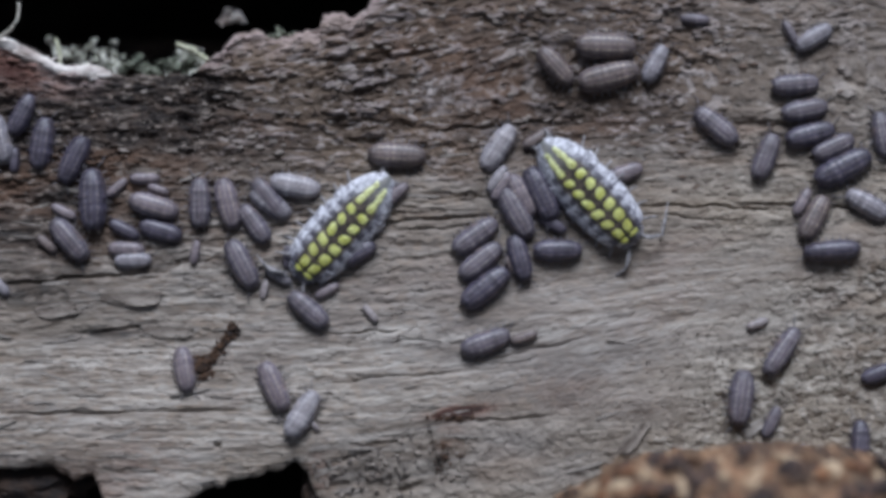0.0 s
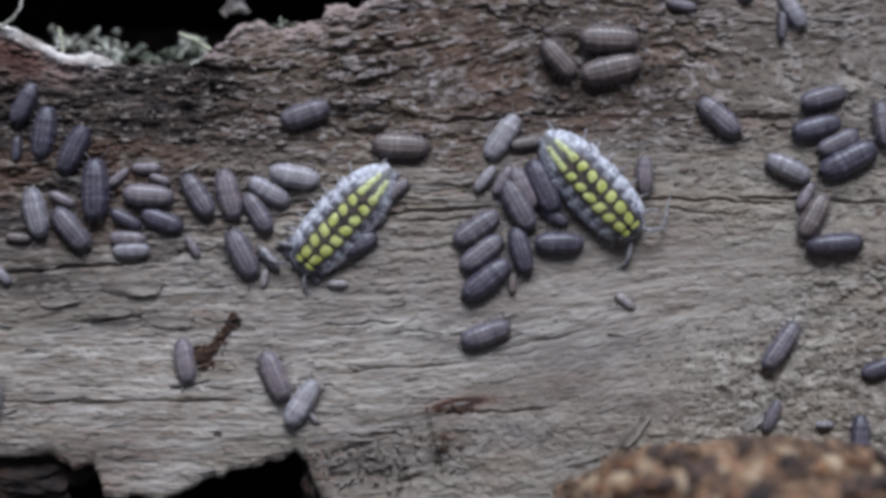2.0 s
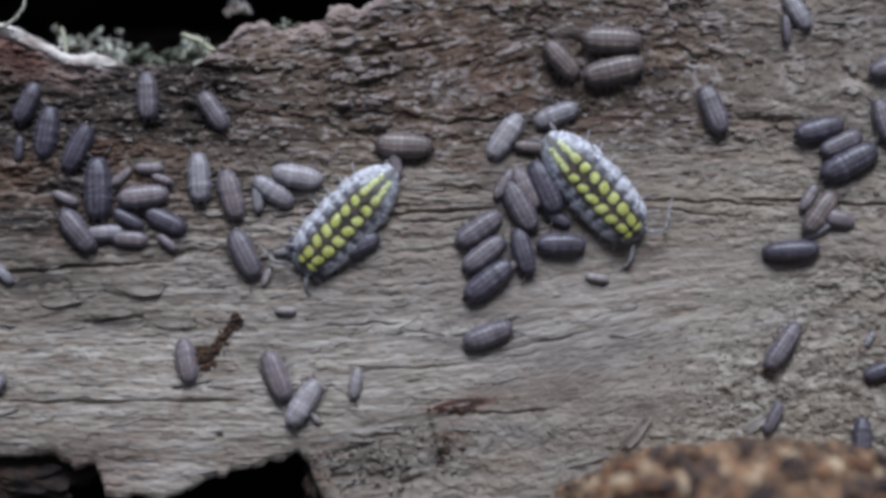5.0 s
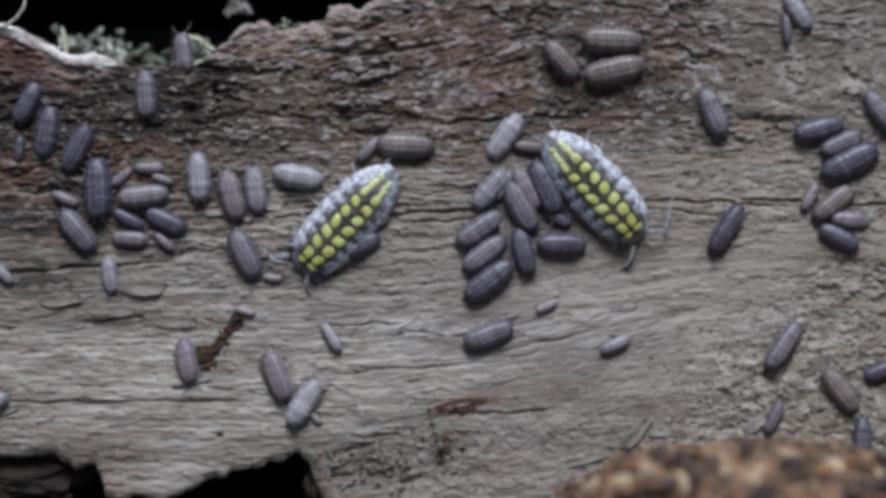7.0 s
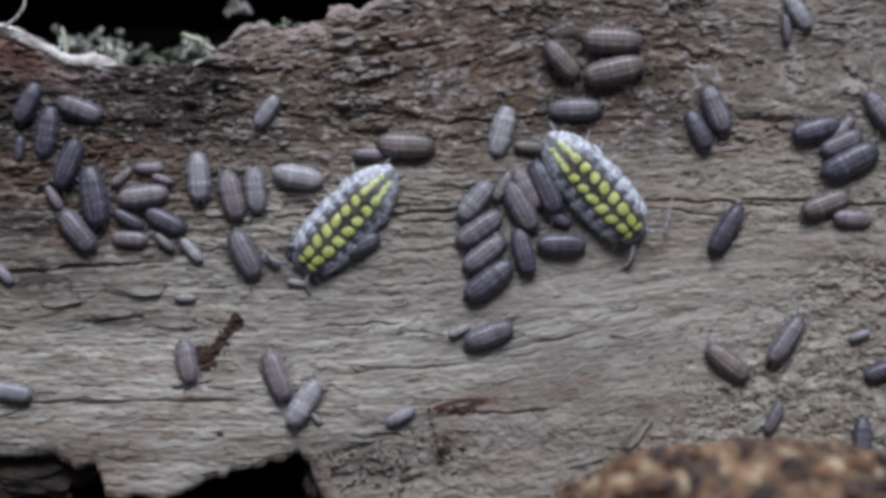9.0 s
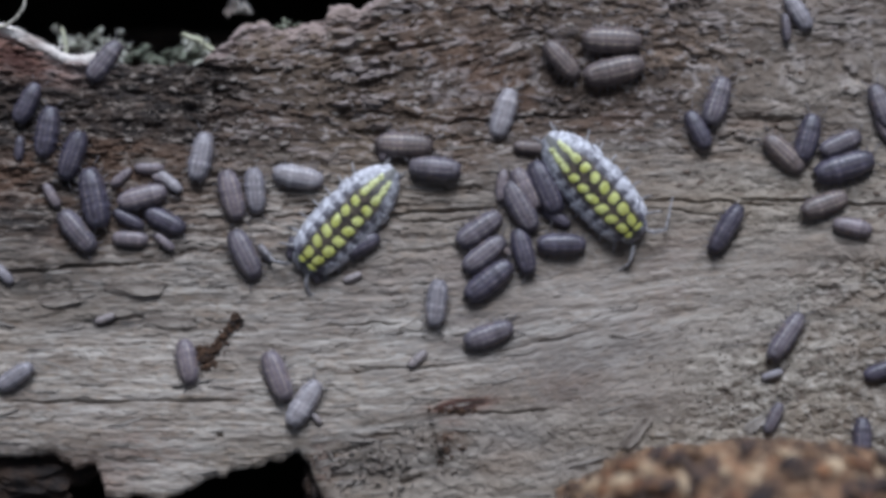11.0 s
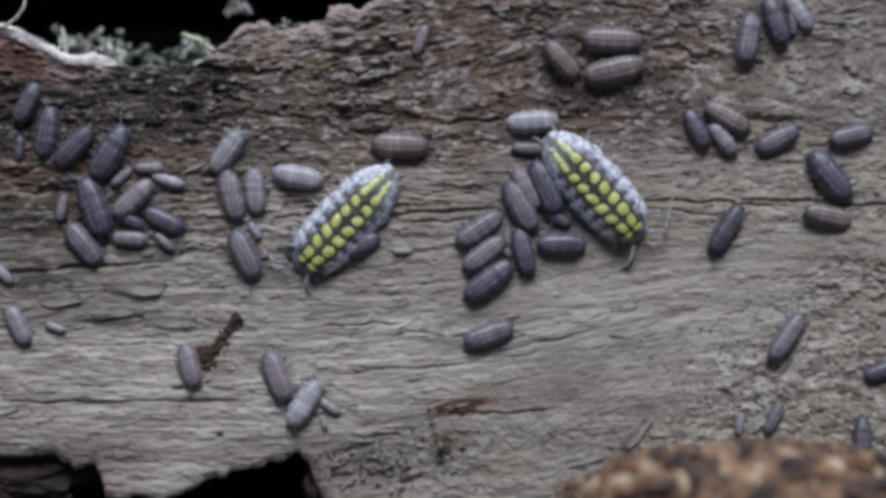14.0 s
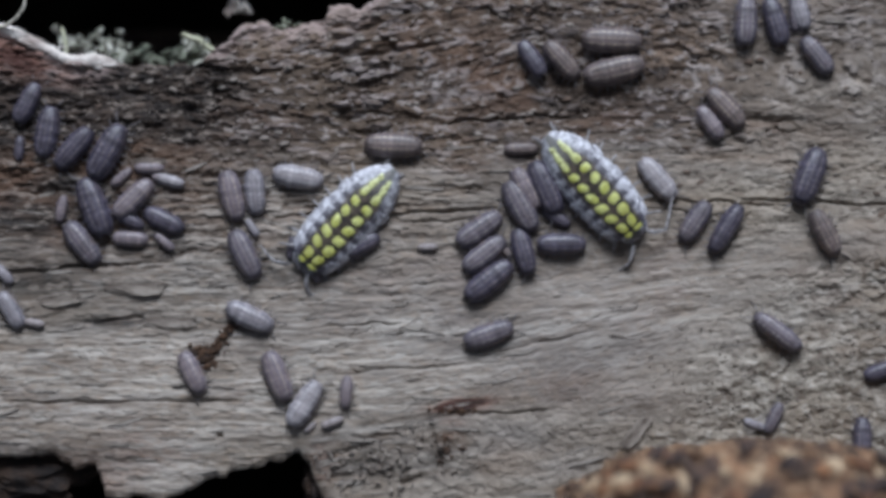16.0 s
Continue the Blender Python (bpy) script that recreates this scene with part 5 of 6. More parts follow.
# ---- loose flakes of bark and splinters, pieces of the log ----
def flake_mesh(name, long, wide, thick, seed, mat):
    """A thin ragged plate, in millimetres, with broken edges."""
    rng = random.Random(seed)
    bm = bmesh.new()
    n = 11
    top, low = [], []
    for i in range(n):
        a = 2 * math.pi * i / n
        r = rng.uniform(0.5, 1.0)
        x, y = long / 2 * r * math.cos(a), wide / 2 * r * math.sin(a)
        z = thick * rng.uniform(0.4, 1.0)
        top.append(bm.verts.new(Vector((x * 0.93, y * 0.9, z)) * MM))
        low.append(bm.verts.new(Vector((x, y, -thick * 0.6)) * MM))
    mid = bm.verts.new(Vector((rng.uniform(-0.1, 0.1) * long, 0, thick * rng.uniform(0.9, 1.3))) * MM)
    for i in range(n):
        j = (i + 1) % n
        bm.faces.new((top[i], top[j], mid))
        bm.faces.new((low[i], low[j], top[j], top[i]))
    me = bpy.data.meshes.new(name)
    bm.to_mesh(me)
    bm.free()
    me.materials.append(mat)
    return me


def scatter(name, meshes, count, seed, where, tilt):
    rng = random.Random(seed)
    made = 0
    while made < count:
        x, y = rng.uniform(-66, 66), rng.uniform(-37, 37)
        if rng.random() > where(x, y) or (x < -6 and (y > upper_rim(x) - 1.2 or y < lower_rim(x) + 1.5)):
            continue
        ob = new(name, rng.choice(meshes))
        ob.parent = log
        slope = 6 if name == "splinter" and x > 0 and y < 0 else 0
        size = rng.uniform(0.55, 1.25)
        ob.matrix_basis = pose(x / 1000, y / 1000, float(relief(np.float64(x), np.float64(y))) / 1000 + 0.00006, rng.gauss(0, tilt), rng.gauss(0, tilt * 0.7), rng.gauss(3 + slope, 9)) @ Matrix.Diagonal((size, size * rng.uniform(0.7, 1.2), size, 1))
        made += 1


scatter("bark_flake", [flake_mesh("bark_flake", 1.7, 0.66, 0.22, 300 + k, FLAKE) for k in range(8)], 290, 51, lambda x, y: float(zones(np.float64(x), np.float64(y))[0]) ** 2 * (1.0 if x > -34 else 0.25) + (0.30 if x > 30 and y > 2 else 0.0), 9)
scatter("splinter", [flake_mesh("splinter", 6.0, 0.55, 0.11, 330 + k, SPLINT) for k in range(6)], 110, 52, lambda x, y: float(1 - zones(np.float64(x), np.float64(y))[0]) * (0.25 if x > 10 else 1.0), 3)



def motions():
    crawl(s3_louse, ((0, -52.62, 14.45, -116), (1.5, -52.97, 14.37, -116), (3, -52.74, 14.58, -116), (8.5, -52.98, 14.42, -116), (9, -54.09, 12.28, -111), (11.3, -53.46, 13.59, -109), (12.5, -53.70, 13.27, -111), (13, -52.91, 14.58, -127), (13.5, -53.23, 14.75, -133), (16, -53.31, 14.58, -131)))
    crawl(s4_louse, ((0, -49.86, 8.73, 92), (1.5, -49.79, 8.57, 90), (3, -49.68, 8.80, 91), (8, -49.84, 8.64, 93), (8.5, -50.07, 7.74, 97), (9, -50.31, 7.65, 101), (11.5, -50.30, 7.33, 102), (12.5, -50.23, 7.57, 102), (13, -49.89, 6.84, 102), (13.5, -50.28, 6.10, 109), (16, -50.28, 6.10, 111)))
    crawl(s5_louse, ((0, -53.18, 2.89, -50), (1.5, -53.34, 2.89, -50), (3, -52.61, 2.77, -50), (12.5, -52.68, 2.44, -50), (13, -51.67, 0.64, -50), (16, -51.92, 0.81, -52)))
    crawl(s6_louse, ((0, -54.10, 6.96, -28), (1.5, -54.59, 7.13, -27), (3, -54.39, 7.40, -24), (7.5, -54.47, 7.24, -24), (8, -55.45, 7.57, -28), (8.5, -56.03, 8.06, -42), (9, -56.10, 7.40, -57), (11.5, -56.51, 7.73, -59), (12.5, -56.26, 7.24, -61), (13, -55.67, 6.42, -77), (13.5, -54.94, 6.09, -99), (16, -55.01, 5.76, -99)))
    crawl(s10_louse, ((0, -41.02, 7.60, -17), (1.5, -40.95, 7.45, -14), (2, -42.07, 7.67, -4), (2.5, -42.91, 7.52, 6), (9, -43.18, 7.60, 8), (11.3, -43.34, 7.35, 18), (12, -43.99, 7.19, 26), (12.5, -44.07, 7.35, 34), (13, -44.40, 7.19, 43), (16, -44.56, 7.19, 45)))
    crawl(s12_louse, ((0, -40.05, 4.08, -17), (1.5, -40.21, 4.10, -17), (2.5, -39.86, 4.01, -24), (16, -40.14, 4.09, -26)))
    crawl(s14_louse, ((0, -44.02, -0.12, 1), (1.5, -44.43, -0.18, 2), (3.5, -44.52, -0.31, -1), (4, -46.81, 2.63, 87), (4.5, -47.73, 3.45, 140), (5.1, -48.78, 2.06, 190), (6.2, -48.54, 0.18, 236), (6.5, -48.20, -0.96, 263), (7, -47.83, -3.89, 281), (7.5, -44.75, -3.81, 360), (8, -32.83, 3.04, 416), (8.5, -26.71, 8.78, 436), (9, -25.50, 20.07, 416), (9.3, -22.43, 24.72, 411), (10.2, -18.38, 31.37, 431), (10.6, -17.90, 33.46, 431, -6.0), (11.1, -17.54, 27.21, 431, -14.0), (16, -17.37, 26.38, 431, -14.0)))
    crawl(s17_louse, ((0, -56.50, 2.32, -40), (1, -56.77, 2.53, -30), (1.5, -57.65, 2.41, -6), (2.2, -62.57, 1.29, -5), (3, -68.41, 0.86, -5), (16, -69.39, 0.86, -5)))
    crawl(m1_louse, ((0, -18.87, -7.55, 138), (0.5, -26.47, -0.43, 132), (1, -29.90, 2.63, 154), (1.5, -33.29, 3.94, 148), (2, -35.00, 7.73, 123), (2.5, -40.43, 15.99, 140), (3, -42.59, 22.02, 93), (3.5, -42.55, 22.02, 93), (6.5, -43.09, 22.60, 93), (8, -43.08, 22.52, 97), (8.5, -45.66, 19.71, 176), (9, -52.61, 20.37, 160), (9.3, -54.93, 22.19, 140), (10.2, -53.95, 25.34, 81), (10.8, -49.9, 26.6, 52), (11.3, -48.9, 28.9, 55, -3.0), (11.6, -48.7, 29.6, 61, -6.0), (12.3, -48.82, 28.42, 71, -11.0), (12.9, -48.56, 22.19, 91, -16.0), (16, -48.54, 21.36, 91, -14.0)))
    crawl(m2_louse, ((0, -63.42, 17.61, -75), (0.5, -63.34, 17.49, -70), (1, -63.20, 17.57, -62), (1.5, -61.08, 11.65, -55), (2, -58.29, 5.26, -77), (2.5, -51.89, -3.84, -44), (3, -38.61, -5.54, 6), (3.5, -34.65, -1.88, 57), (4, -33.88, 4.24, 94), (5, -35.12, 10.31, 94), (9, -35.25, 10.39, 94), (11.3, -34.80, 13.60, 71), (12, -31.62, 13.84, 14), (12.5, -25.38, 17.22, 30), (13, -19.95, 22.51, 39), (13.5, -24.82, 19.12, 118), (13.75, -28.07, 17.06, 176), (14, -31.14, 14.09, 236), (14.5, -34.37, 5.22, 269), (15, -32.87, -4.89, 275), (15.5, -29.27, -9.19, 320), (16, -27.64, -9.84, 335)))
    crawl(m3_louse, ((0, -34.43, 8.10, 90), (1, -34.45, 8.16, 88), (1.5, -34.45, 10.43, 78), (1.75, -27.59, 15.49, 38), (2, -19.51, 19.62, 18), (2.25, -14.53, 23.38, 48), (2.5, -11.52, 27.99, 80), (3, -12.05, 30.32, 100), (3.5, -12.53, 35.16, 98), (4, -13.01, 41.36, 98), (16, -13.09, 42.20, 98)))
    crawl(m4_louse, ((0, -24.51, 8.67, 127), (0.5, -32.35, 23.14, 116), (1, -34.67, 27.74, 105), (1.25, -34.88, 28.69, 100, -5.0), (1.7, -34.97, 23.81, 95, -14.0), (16, -35.49, 23.02, 96, -14.0)))
    crawl(m5_louse, ((0, 61.77, 6.81, 149), (0.5, 59.75, 7.46, 151), (1, 58.46, 8.24, 149), (1.5, 54.45, 9.97, 149), (2, 50.24, 11.42, 154), (2.5, 45.19, 13.93, 162), (3, 38.80, 13.69, 180), (3.5, 35.67, 14.51, 172), (4, 29.78, 17.07, 162), (4.8, 18.51, 19.71, 190), (5.6, 11.93, 16.41, 225), (6.3, 9.45, 11.79, 228), (6.5, 8.96, 11.14, 228), (7, 6.75, 8.51, 230), (7.5, 5.04, 7.28, 230), (9, 4.64, 6.87, 230), (9.3, 3.74, 4.49, 240), (10.3, -1.13, -3.26, 250), (11.3, -0.73, -10.57, 268), (11.5, -0.48, -12.83, 270), (12, 0.32, -20.73, 278), (12.5, 0.00, -27.07, 268), (13, -2.17, -32.10, 255), (13.5, -3.13, -34.81, 255), (14, -3.92, -39.42, 255), (16, -4.32, -41.80, 255)))
    crawl(m6_louse, ((0, 9.12, 10.00, 60), (9.2, 8.63, 9.03, 62), (12, 8.55, 9.44, 120), (12.5, 8.89, 12.90, 140), (13, 2.12, 16.12, 140), (13.5, -1.56, 29.72, 108), (14, -3.20, 30.39, 70), (14.5, -3.62, 37.24, 85), (16, -3.79, 41.43, 85)))
    crawl(p_louse, ((0, 8.70, 15.72, 56), (1.5, 8.92, 15.88, 56), (3, 9.05, 16.31, 55), (8.5, 8.89, 16.31, 55), (9, 8.49, 17.06, 75), (11.3, 8.90, 20.03, 72), (12.5, 9.23, 20.53, 68), (13, 9.55, 19.70, 55), (13.5, 11.18, 18.62, 8), (14, 12.98, 18.46, 4), (14.5, 17.88, 18.62, -3), (15, 23.17, 16.64, -28), (15.5, 28.59, 12.19, -46), (16, 31.01, 10.06, -50)))
    crawl(m8_louse, ((0, 8.48, 11.00, -125), (1.5, 7.64, 10.10, -125), (2, 6.42, 9.87, -128), (2.5, 4.92, 6.99, -128), (3, 0.81, 3.63, -135), (3.5, -6.21, -3.80, -130), (4, -12.55, -9.74, -120), (5.2, -12.38, -21.04, -98), (5.8, -12.22, -23.86, -180), (6.3, -12.56, -23.86, -235), (6.5, -13.62, -22.01, -242), (7, -15.92, -12.81, -238), (7.5, -20.89, -7.79, -225), (8, -26.08, -7.46, -184), (8.5, -30.64, -4.86, -214), (9, -36.21, -0.22, -228), (9.3, -37.86, 1.25, -225), (10.3, -39.01, 8.22, -249), (11.3, -39.51, 9.70, -210), (16, -39.44, 9.86, -195)))
    crawl(m9_louse, ((0, -9.99, -8.17, 129), (0.5, -11.20, -6.73, 129), (1, -12.99, -5.64, 141), (1.5, -13.62, -5.73, 159), (2, -14.82, -5.19, 180), (3, -16.30, -5.74, 195), (3.5, -17.06, -6.80, 218), (4, -18.81, -7.69, 195), (6.3, -27.37, -9.56, 165), (6.5, -28.02, -9.24, 160), (7.5, -28.51, -8.91, 175), (8, -29.89, -8.51, 188), (8.5, -35.00, -7.69, 183), (9, -36.95, -7.13, 180), (9.3, -39.22, -7.13, 185), (11.3, -49.86, -10.78, 200), (12, -52.83, -11.99, 195), (12.5, -53.71, -12.24, 180), (13, -55.35, -11.51, 160), (15, -55.68, -11.18, 160), (15.5, -57.63, -10.54, 155), (16, -58.60, -10.70, 170)))
    crawl(m10_louse, ((0, -25.14, -4.60, 78), (1.5, -25.29, -4.40, 80), (4, -25.40, -4.11, 79), (6.3, -24.83, -4.03, 25), (7, -24.42, -4.19, -8), (7.5, -24.01, -4.11, -14), (8, -23.04, -4.60, -10), (8.5, -21.58, -4.68, -5), (9.2, -20.60, -5.01, -10), (11.3, -11.85, -3.62, 30), (12, -10.47, -1.99, 42), (12.5, -9.99, -1.59, 35), (13, -9.01, -1.18, 10), (13.5, -7.64, -0.77, 8), (14, -5.77, -0.36, 3), (15, -3.17, 0.21, 2), (16, -2.19, 0.21, 2)))
    crawl(m11_louse, ((0, 45.53, -10.19, -161), (0.5, 41.11, -12.45, -169), (1, 37.20, -12.79, -181), (1.5, 31.67, -11.57, -196), (2, 26.42, -7.83, -218), (2.5, 25.24, -5.83, -249), (3, 25.05, -5.26, -249), (4, 24.49, -4.44, -235), (5.2, 21.61, -4.20, -180), (6.3, 18.32, -5.66, -155), (7, 14.82, -8.35, -155), (7.5, 11.01, -9.16, -165), (8, 6.56, -9.48, -170), (8.5, 3.97, -10.54, -160), (9, 2.35, -11.83, -155), (10.2, -0.32, -14.59, -140), (11.3, -5.01, -17.01, -135), (12, -8.30, -21.76, -125), (12.5, -11.84, -24.10, -155), (13, -15.47, -23.85, -218), (13.5, -15.88, -22.81, -210), (14, -16.12, -22.65, -215), (15, -15.48, -22.09, -235), (15.5, -16.35, -23.69, -165), (16, -15.78, -24.90, -160)))
    crawl(m12_louse, ((0, 70.38, 9.38, 179), (4, 68.16, 9.04, 180), (5.2, 50.06, 0.84, 215), (6.3, 32.86, -9.17, 215), (6.5, 30.82, -10.39, 213), (7, 24.56, -13.87, 205), (7.5, 17.43, -16.86, 198), (8, 9.36, -18.39, 198), (8.5, 1.53, -21.13, 205), (9, -6.12, -24.10, 207), (9.6, -13.18, -29.07, 230), (10.3, -17.99, -31.46, 240, -4.0), (10.9, -18.02, -25.86, 240, -14.0), (16, -19.24, -25.06, 240, -14.0)))
    crawl(m13_louse, ((0, 26.83, 11.71, 20), (1, 28.28, 11.94, 20), (1.5, 28.78, 11.95, 22), (1.8, 29.1, 11.3, -40), (2, 29.48, 10.44, -90), (2.25, 29.65, 8.91, -72), (2.5, 29.66, 7.80, -69), (2.8, 29.0, 7.3, -72), (3, 29.1, 9.5, -30), (3.1, 28.9, 10.9, 15), (3.3, 28.6, 11.5, 20), (3.5, 28.5, 11.4, 12), (3.6, 29.2, 11.0, -2), (3.7, 31.0, 10.9, -5), (3.8, 35.7, 10.5, -10), (3.9, 39.8, 9.8, -8), (4, 46.00, 8.62, -10), (4.6, 55.83, 4.52, -15), (6.3, 59.92, 4.27, -4), (7, 58.61, 4.11, -4), (9.2, 59.03, 4.35, -4), (10.2, 60.63, 3.29, 59), (10.8, 59.81, 2.88, 144), (11.3, 57.38, 3.45, 188), (11.5, 56.57, 3.45, 188), (12, 50.70, 2.72, 184), (12.5, 45.20, 3.86, 131), (13, 43.50, 10.01, 115), (13.5, 42.49, 13.47, 127), (14, 40.41, 15.95, 129), (15, 39.37, 17.60, 125), (16, 38.64, 18.34, 125)))
    crawl(m14_louse, ((0, 56.34, 0.22, -176), (1.5, 56.42, 0.35, -175), (3, 56.68, 0.39, -175), (4.1, 56.67, 0.39, -174), (5, 49.98, -0.26, -176), (5.7, 43.90, 0.96, -160), (6.1, 41.07, 2.59, -135), (6.3, 40.66, 2.84, -122), (16, 40.66, 2.84, -122)))
    crawl(m15_louse, ((0, 73.15, -2.94, 169), (6, 69.37, -4.07, 170), (6.5, 62.92, -2.03, 165), (7, 56.83, 1.56, 152), (7.5, 43.01, 11.07, 139), (8, 36.98, 17.33, 117), (8.5, 36.90, 17.25, 117), (14.3, 36.58, 17.49, 117), (14.7, 31.13, 19.73, 160), (15, 23.87, 21.79, 162), (15.5, 14.17, 26.03, 134), (16, 12.86, 27.69, 123)))
    crawl(m16_louse, ((0, 53.14, 20.74, 10), (0.5, 54.95, 21.27, 8), (1, 55.51, 21.54, 12), (2, 55.43, 21.72, 15), (2.5, 55.37, 21.78, 10), (3, 55.67, 21.78, 18), (3.5, 56.03, 22.03, 18), (4, 56.73, 22.36, 27), (5.2, 66.86, 27.17, 20), (6.5, 71.76, 28.00, 20), (16, 72.58, 28.00, 20)))
    crawl(m17_louse, ((0, 51.85, 24.48, 4), (0.5, 54.40, 25.09, 8), (1, 60.67, 30.21, 35), (1.5, 67.74, 36.21, 37), (2, 70.87, 39.34, 38), (16, 71.24, 40.53, 38)))
    crawl(m18_louse, ((0, 47.40, 14.02, 67), (0.5, 45.02, 23.11, 112), (1, 45.00, 32.87, 79), (1.4, 44.66, 38.94, 89), (16, 43.96, 42.21, 89)))
    crawl(t1_louse, ((0, 54.69, 31.38, -150), (0.25, 53.68, 32.00, -196), (0.5, 52.83, 32.79, -240), (1, 51.85, 33.58, -242), (2, 51.38, 34.57, -239), (4, 51.57, 34.70, -239), (15, 51.82, 34.53, -239), (16, 51.91, 34.86, -256)))
    crawl(t2_louse, ((0, 51.45, 31.95, 118), (0.5, 49.86, 33.86, 93), (1, 49.56, 32.64, 93), (2, 49.73, 32.36, 87), (4, 49.92, 32.07, 94), (12, 49.85, 32.40, 94), (12.7, 50.18, 32.65, 94), (16, 51.02, 33.90, 94)))
    crawl(u1_louse, ((0, 37.55, 34.27, 174), (1, 35.97, 35.03, 174), (2, 35.40, 35.33, 170), (2.6, 34.05, 36.00, 170), (3.2, 30.28, 39.77, 160), (16, 29.33, 41.45, 160)))
    crawl(m19_louse, ((0, 31.64, 27.78, 61), (0.5, 31.69, 34.25, 83), (0.9, 32.43, 39.24, 83), (16, 31.79, 42.24, 83)))
    crawl(m20_louse, ((0, 52.48, 7.35, 61), (1.5, 52.63, 7.39, 61), (3, 52.75, 7.40, 59), (7, 52.92, 7.48, 61), (7.5, 53.22, 10.52, 87), (8, 52.14, 13.98, 101), (8.3, 52.73, 15.21, 45), (8.5, 54.12, 14.97, 20), (9, 57.84, 17.44, 48), (10, 63.42, 18.52, 20), (10.7, 63.88, 17.44, -31), (11.4, 63.86, 16.29, -81), (12, 64.91, 12.33, -81), (13, 69.72, 9.04, -41), (16, 71.35, 9.04, -41)))
    crawl(d1_louse, ((0, 53.84, 17.08, 14), (1.5, 54.31, 17.29, 14), (3, 54.51, 17.31, 14), (9, 54.02, 17.31, 15), (10.2, 53.52, 16.56, 45), (11.3, 52.53, 15.99, 79), (12, 52.44, 15.82, 81), (12.5, 52.06, 17.39, 91), (13, 51.03, 23.84, 99), (13.5, 48.53, 30.82, 102), (14, 48.33, 33.24, 109), (16, 48.33, 33.16, 106)))
    crawl(d2_louse, ((0, 57.15, 15.25, 24), (1.5, 57.45, 15.05, 25), (3, 57.58, 15.17, 25), (9.2, 57.58, 15.26, 25), (13, 57.26, 15.34, 25), (13.5, 57.43, 15.59, 22), (14, 58.99, 16.41, 14), (14.5, 60.06, 16.82, 8), (15, 59.42, 17.24, -8), (15.2, 58.96, 18.48, 50), (15.5, 57.95, 21.37, 99), (16, 54.24, 28.18, 127)))
    crawl(d3_louse, ((0, 58.47, 12.23, 26), (1.5, 59.04, 12.61, 26), (3, 58.70, 12.50, 27), (9.2, 58.79, 12.66, 27), (11.3, 57.79, 11.76, 13), (12, 57.46, 11.43, 4), (12.5, 57.44, 10.61, -8), (13, 57.27, 9.95, -26), (13.5, 56.86, 9.79, -41), (14, 55.81, 10.45, -53), (14.5, 54.20, 11.19, -81), (15, 53.21, 10.77, -107), (16, 52.80, 10.36, -112)))
    crawl(d4_louse, ((0, 54.07, 5.00, 61), (1.5, 53.72, 4.39, 61), (3, 53.86, 4.49, 61), (4.2, 53.85, 4.57, 61), (6.3, 55.85, 6.45, 40), (7, 56.18, 6.53, 39), (7.5, 55.94, 6.70, 30), (8, 55.12, 6.37, 22), (11.5, 54.95, 6.37, 20), (12, 54.95, 6.37, 18), (12.5, 55.10, 5.55, 3), (13, 54.77, 5.39, 2), (13.5, 55.09, 4.90, -2), (14, 55.33, 4.65, -12), (14.5, 55.55, 3.42, -41), (15, 55.13, 2.61, -56), (16, 54.88, 2.28, -63)))
    crawl(m21_louse, ((0, 75.15, 8.47, 177), (7.1, 71.26, 8.58, 178), (7.5, 61.92, 9.15, 178), (7.75, 55.79, 8.17, 188), (8, 48.46, 7.35, 186), (8.25, 39.57, 11.04, 141), (8.5, 30.92, 16.97, 129), (8.75, 24.98, 19.28, 160), (9, 19.11, 20.28, 182), (9.3, 14.37, 20.11, 190), (10.3, 3.75, 12.28, 205), (11, -1.14, 11.45, 175, 0.6), (11.3, -3.99, 11.62, 145, 2.4), (11.5, -5.87, 12.85, 142, 2.8), (11.7, -9.79, 17.22, 130, 1.2), (12, -15.70, 23.84, 122), (12.3, -17.7, 30.2, 108), (12.5, -18.5, 33.9, 100, -2.6), (12.8, -18.95, 34.4, 95, -7.0), (13.3, -19.32, 27.16, 95, -14.0), (16, -19.56, 26.33, 95, -14.0)))
    crawl(m22_louse, ((0, -75.23, 3.42, 25), (12, -70.12, 3.24, 25), (12.5, -60.46, 6.84, 26), (13, -55.09, 6.92, 18), (13.5, -49.16, 11.27, 39), (14, -47.98, 13.90, 59), (14.5, -48.39, 14.06, 61), (16, -48.39, 14.06, 61)))
    crawl(m23_louse, ((0, -65.26, -20.57, 81), (2.5, -63.82, -22.26, 81), (3.5, -63.20, -21.21, 79), (4.1, -62.30, -20.25, 69), (5.2, -65.15, -20.25, 30), (7, -64.74, -22.26, 20), (8, -62.34, -21.45, 0), (8.5, -61.71, -21.05, -6), (9.1, -61.40, -20.49, -10), (10.2, -61.18, -19.44, 15), (11.3, -60.65, -17.83, 38), (12, -58.42, -16.30, 46), (12.5, -58.36, -15.41, 56), (13, -58.85, -14.76, 81), (13.5, -59.69, -13.55, 107), (14, -60.79, -10.96, 116), (14.5, -61.63, -9.42, 113), (16, -61.97, -8.78, 121)))
    crawl(m24_louse, ((0, -35.12, 0.96, 80), (1, -35.38, 1.01, 88), (1.5, -35.69, 0.33, 118), (2.5, -35.63, 0.20, 124), (3, -36.87, -0.21, 174), (3.5, -38.79, 0.04, 162), (4, -39.25, 0.69, 150), (6.3, -40.14, 1.02, 140), (16, -40.14, 1.02, 140)))
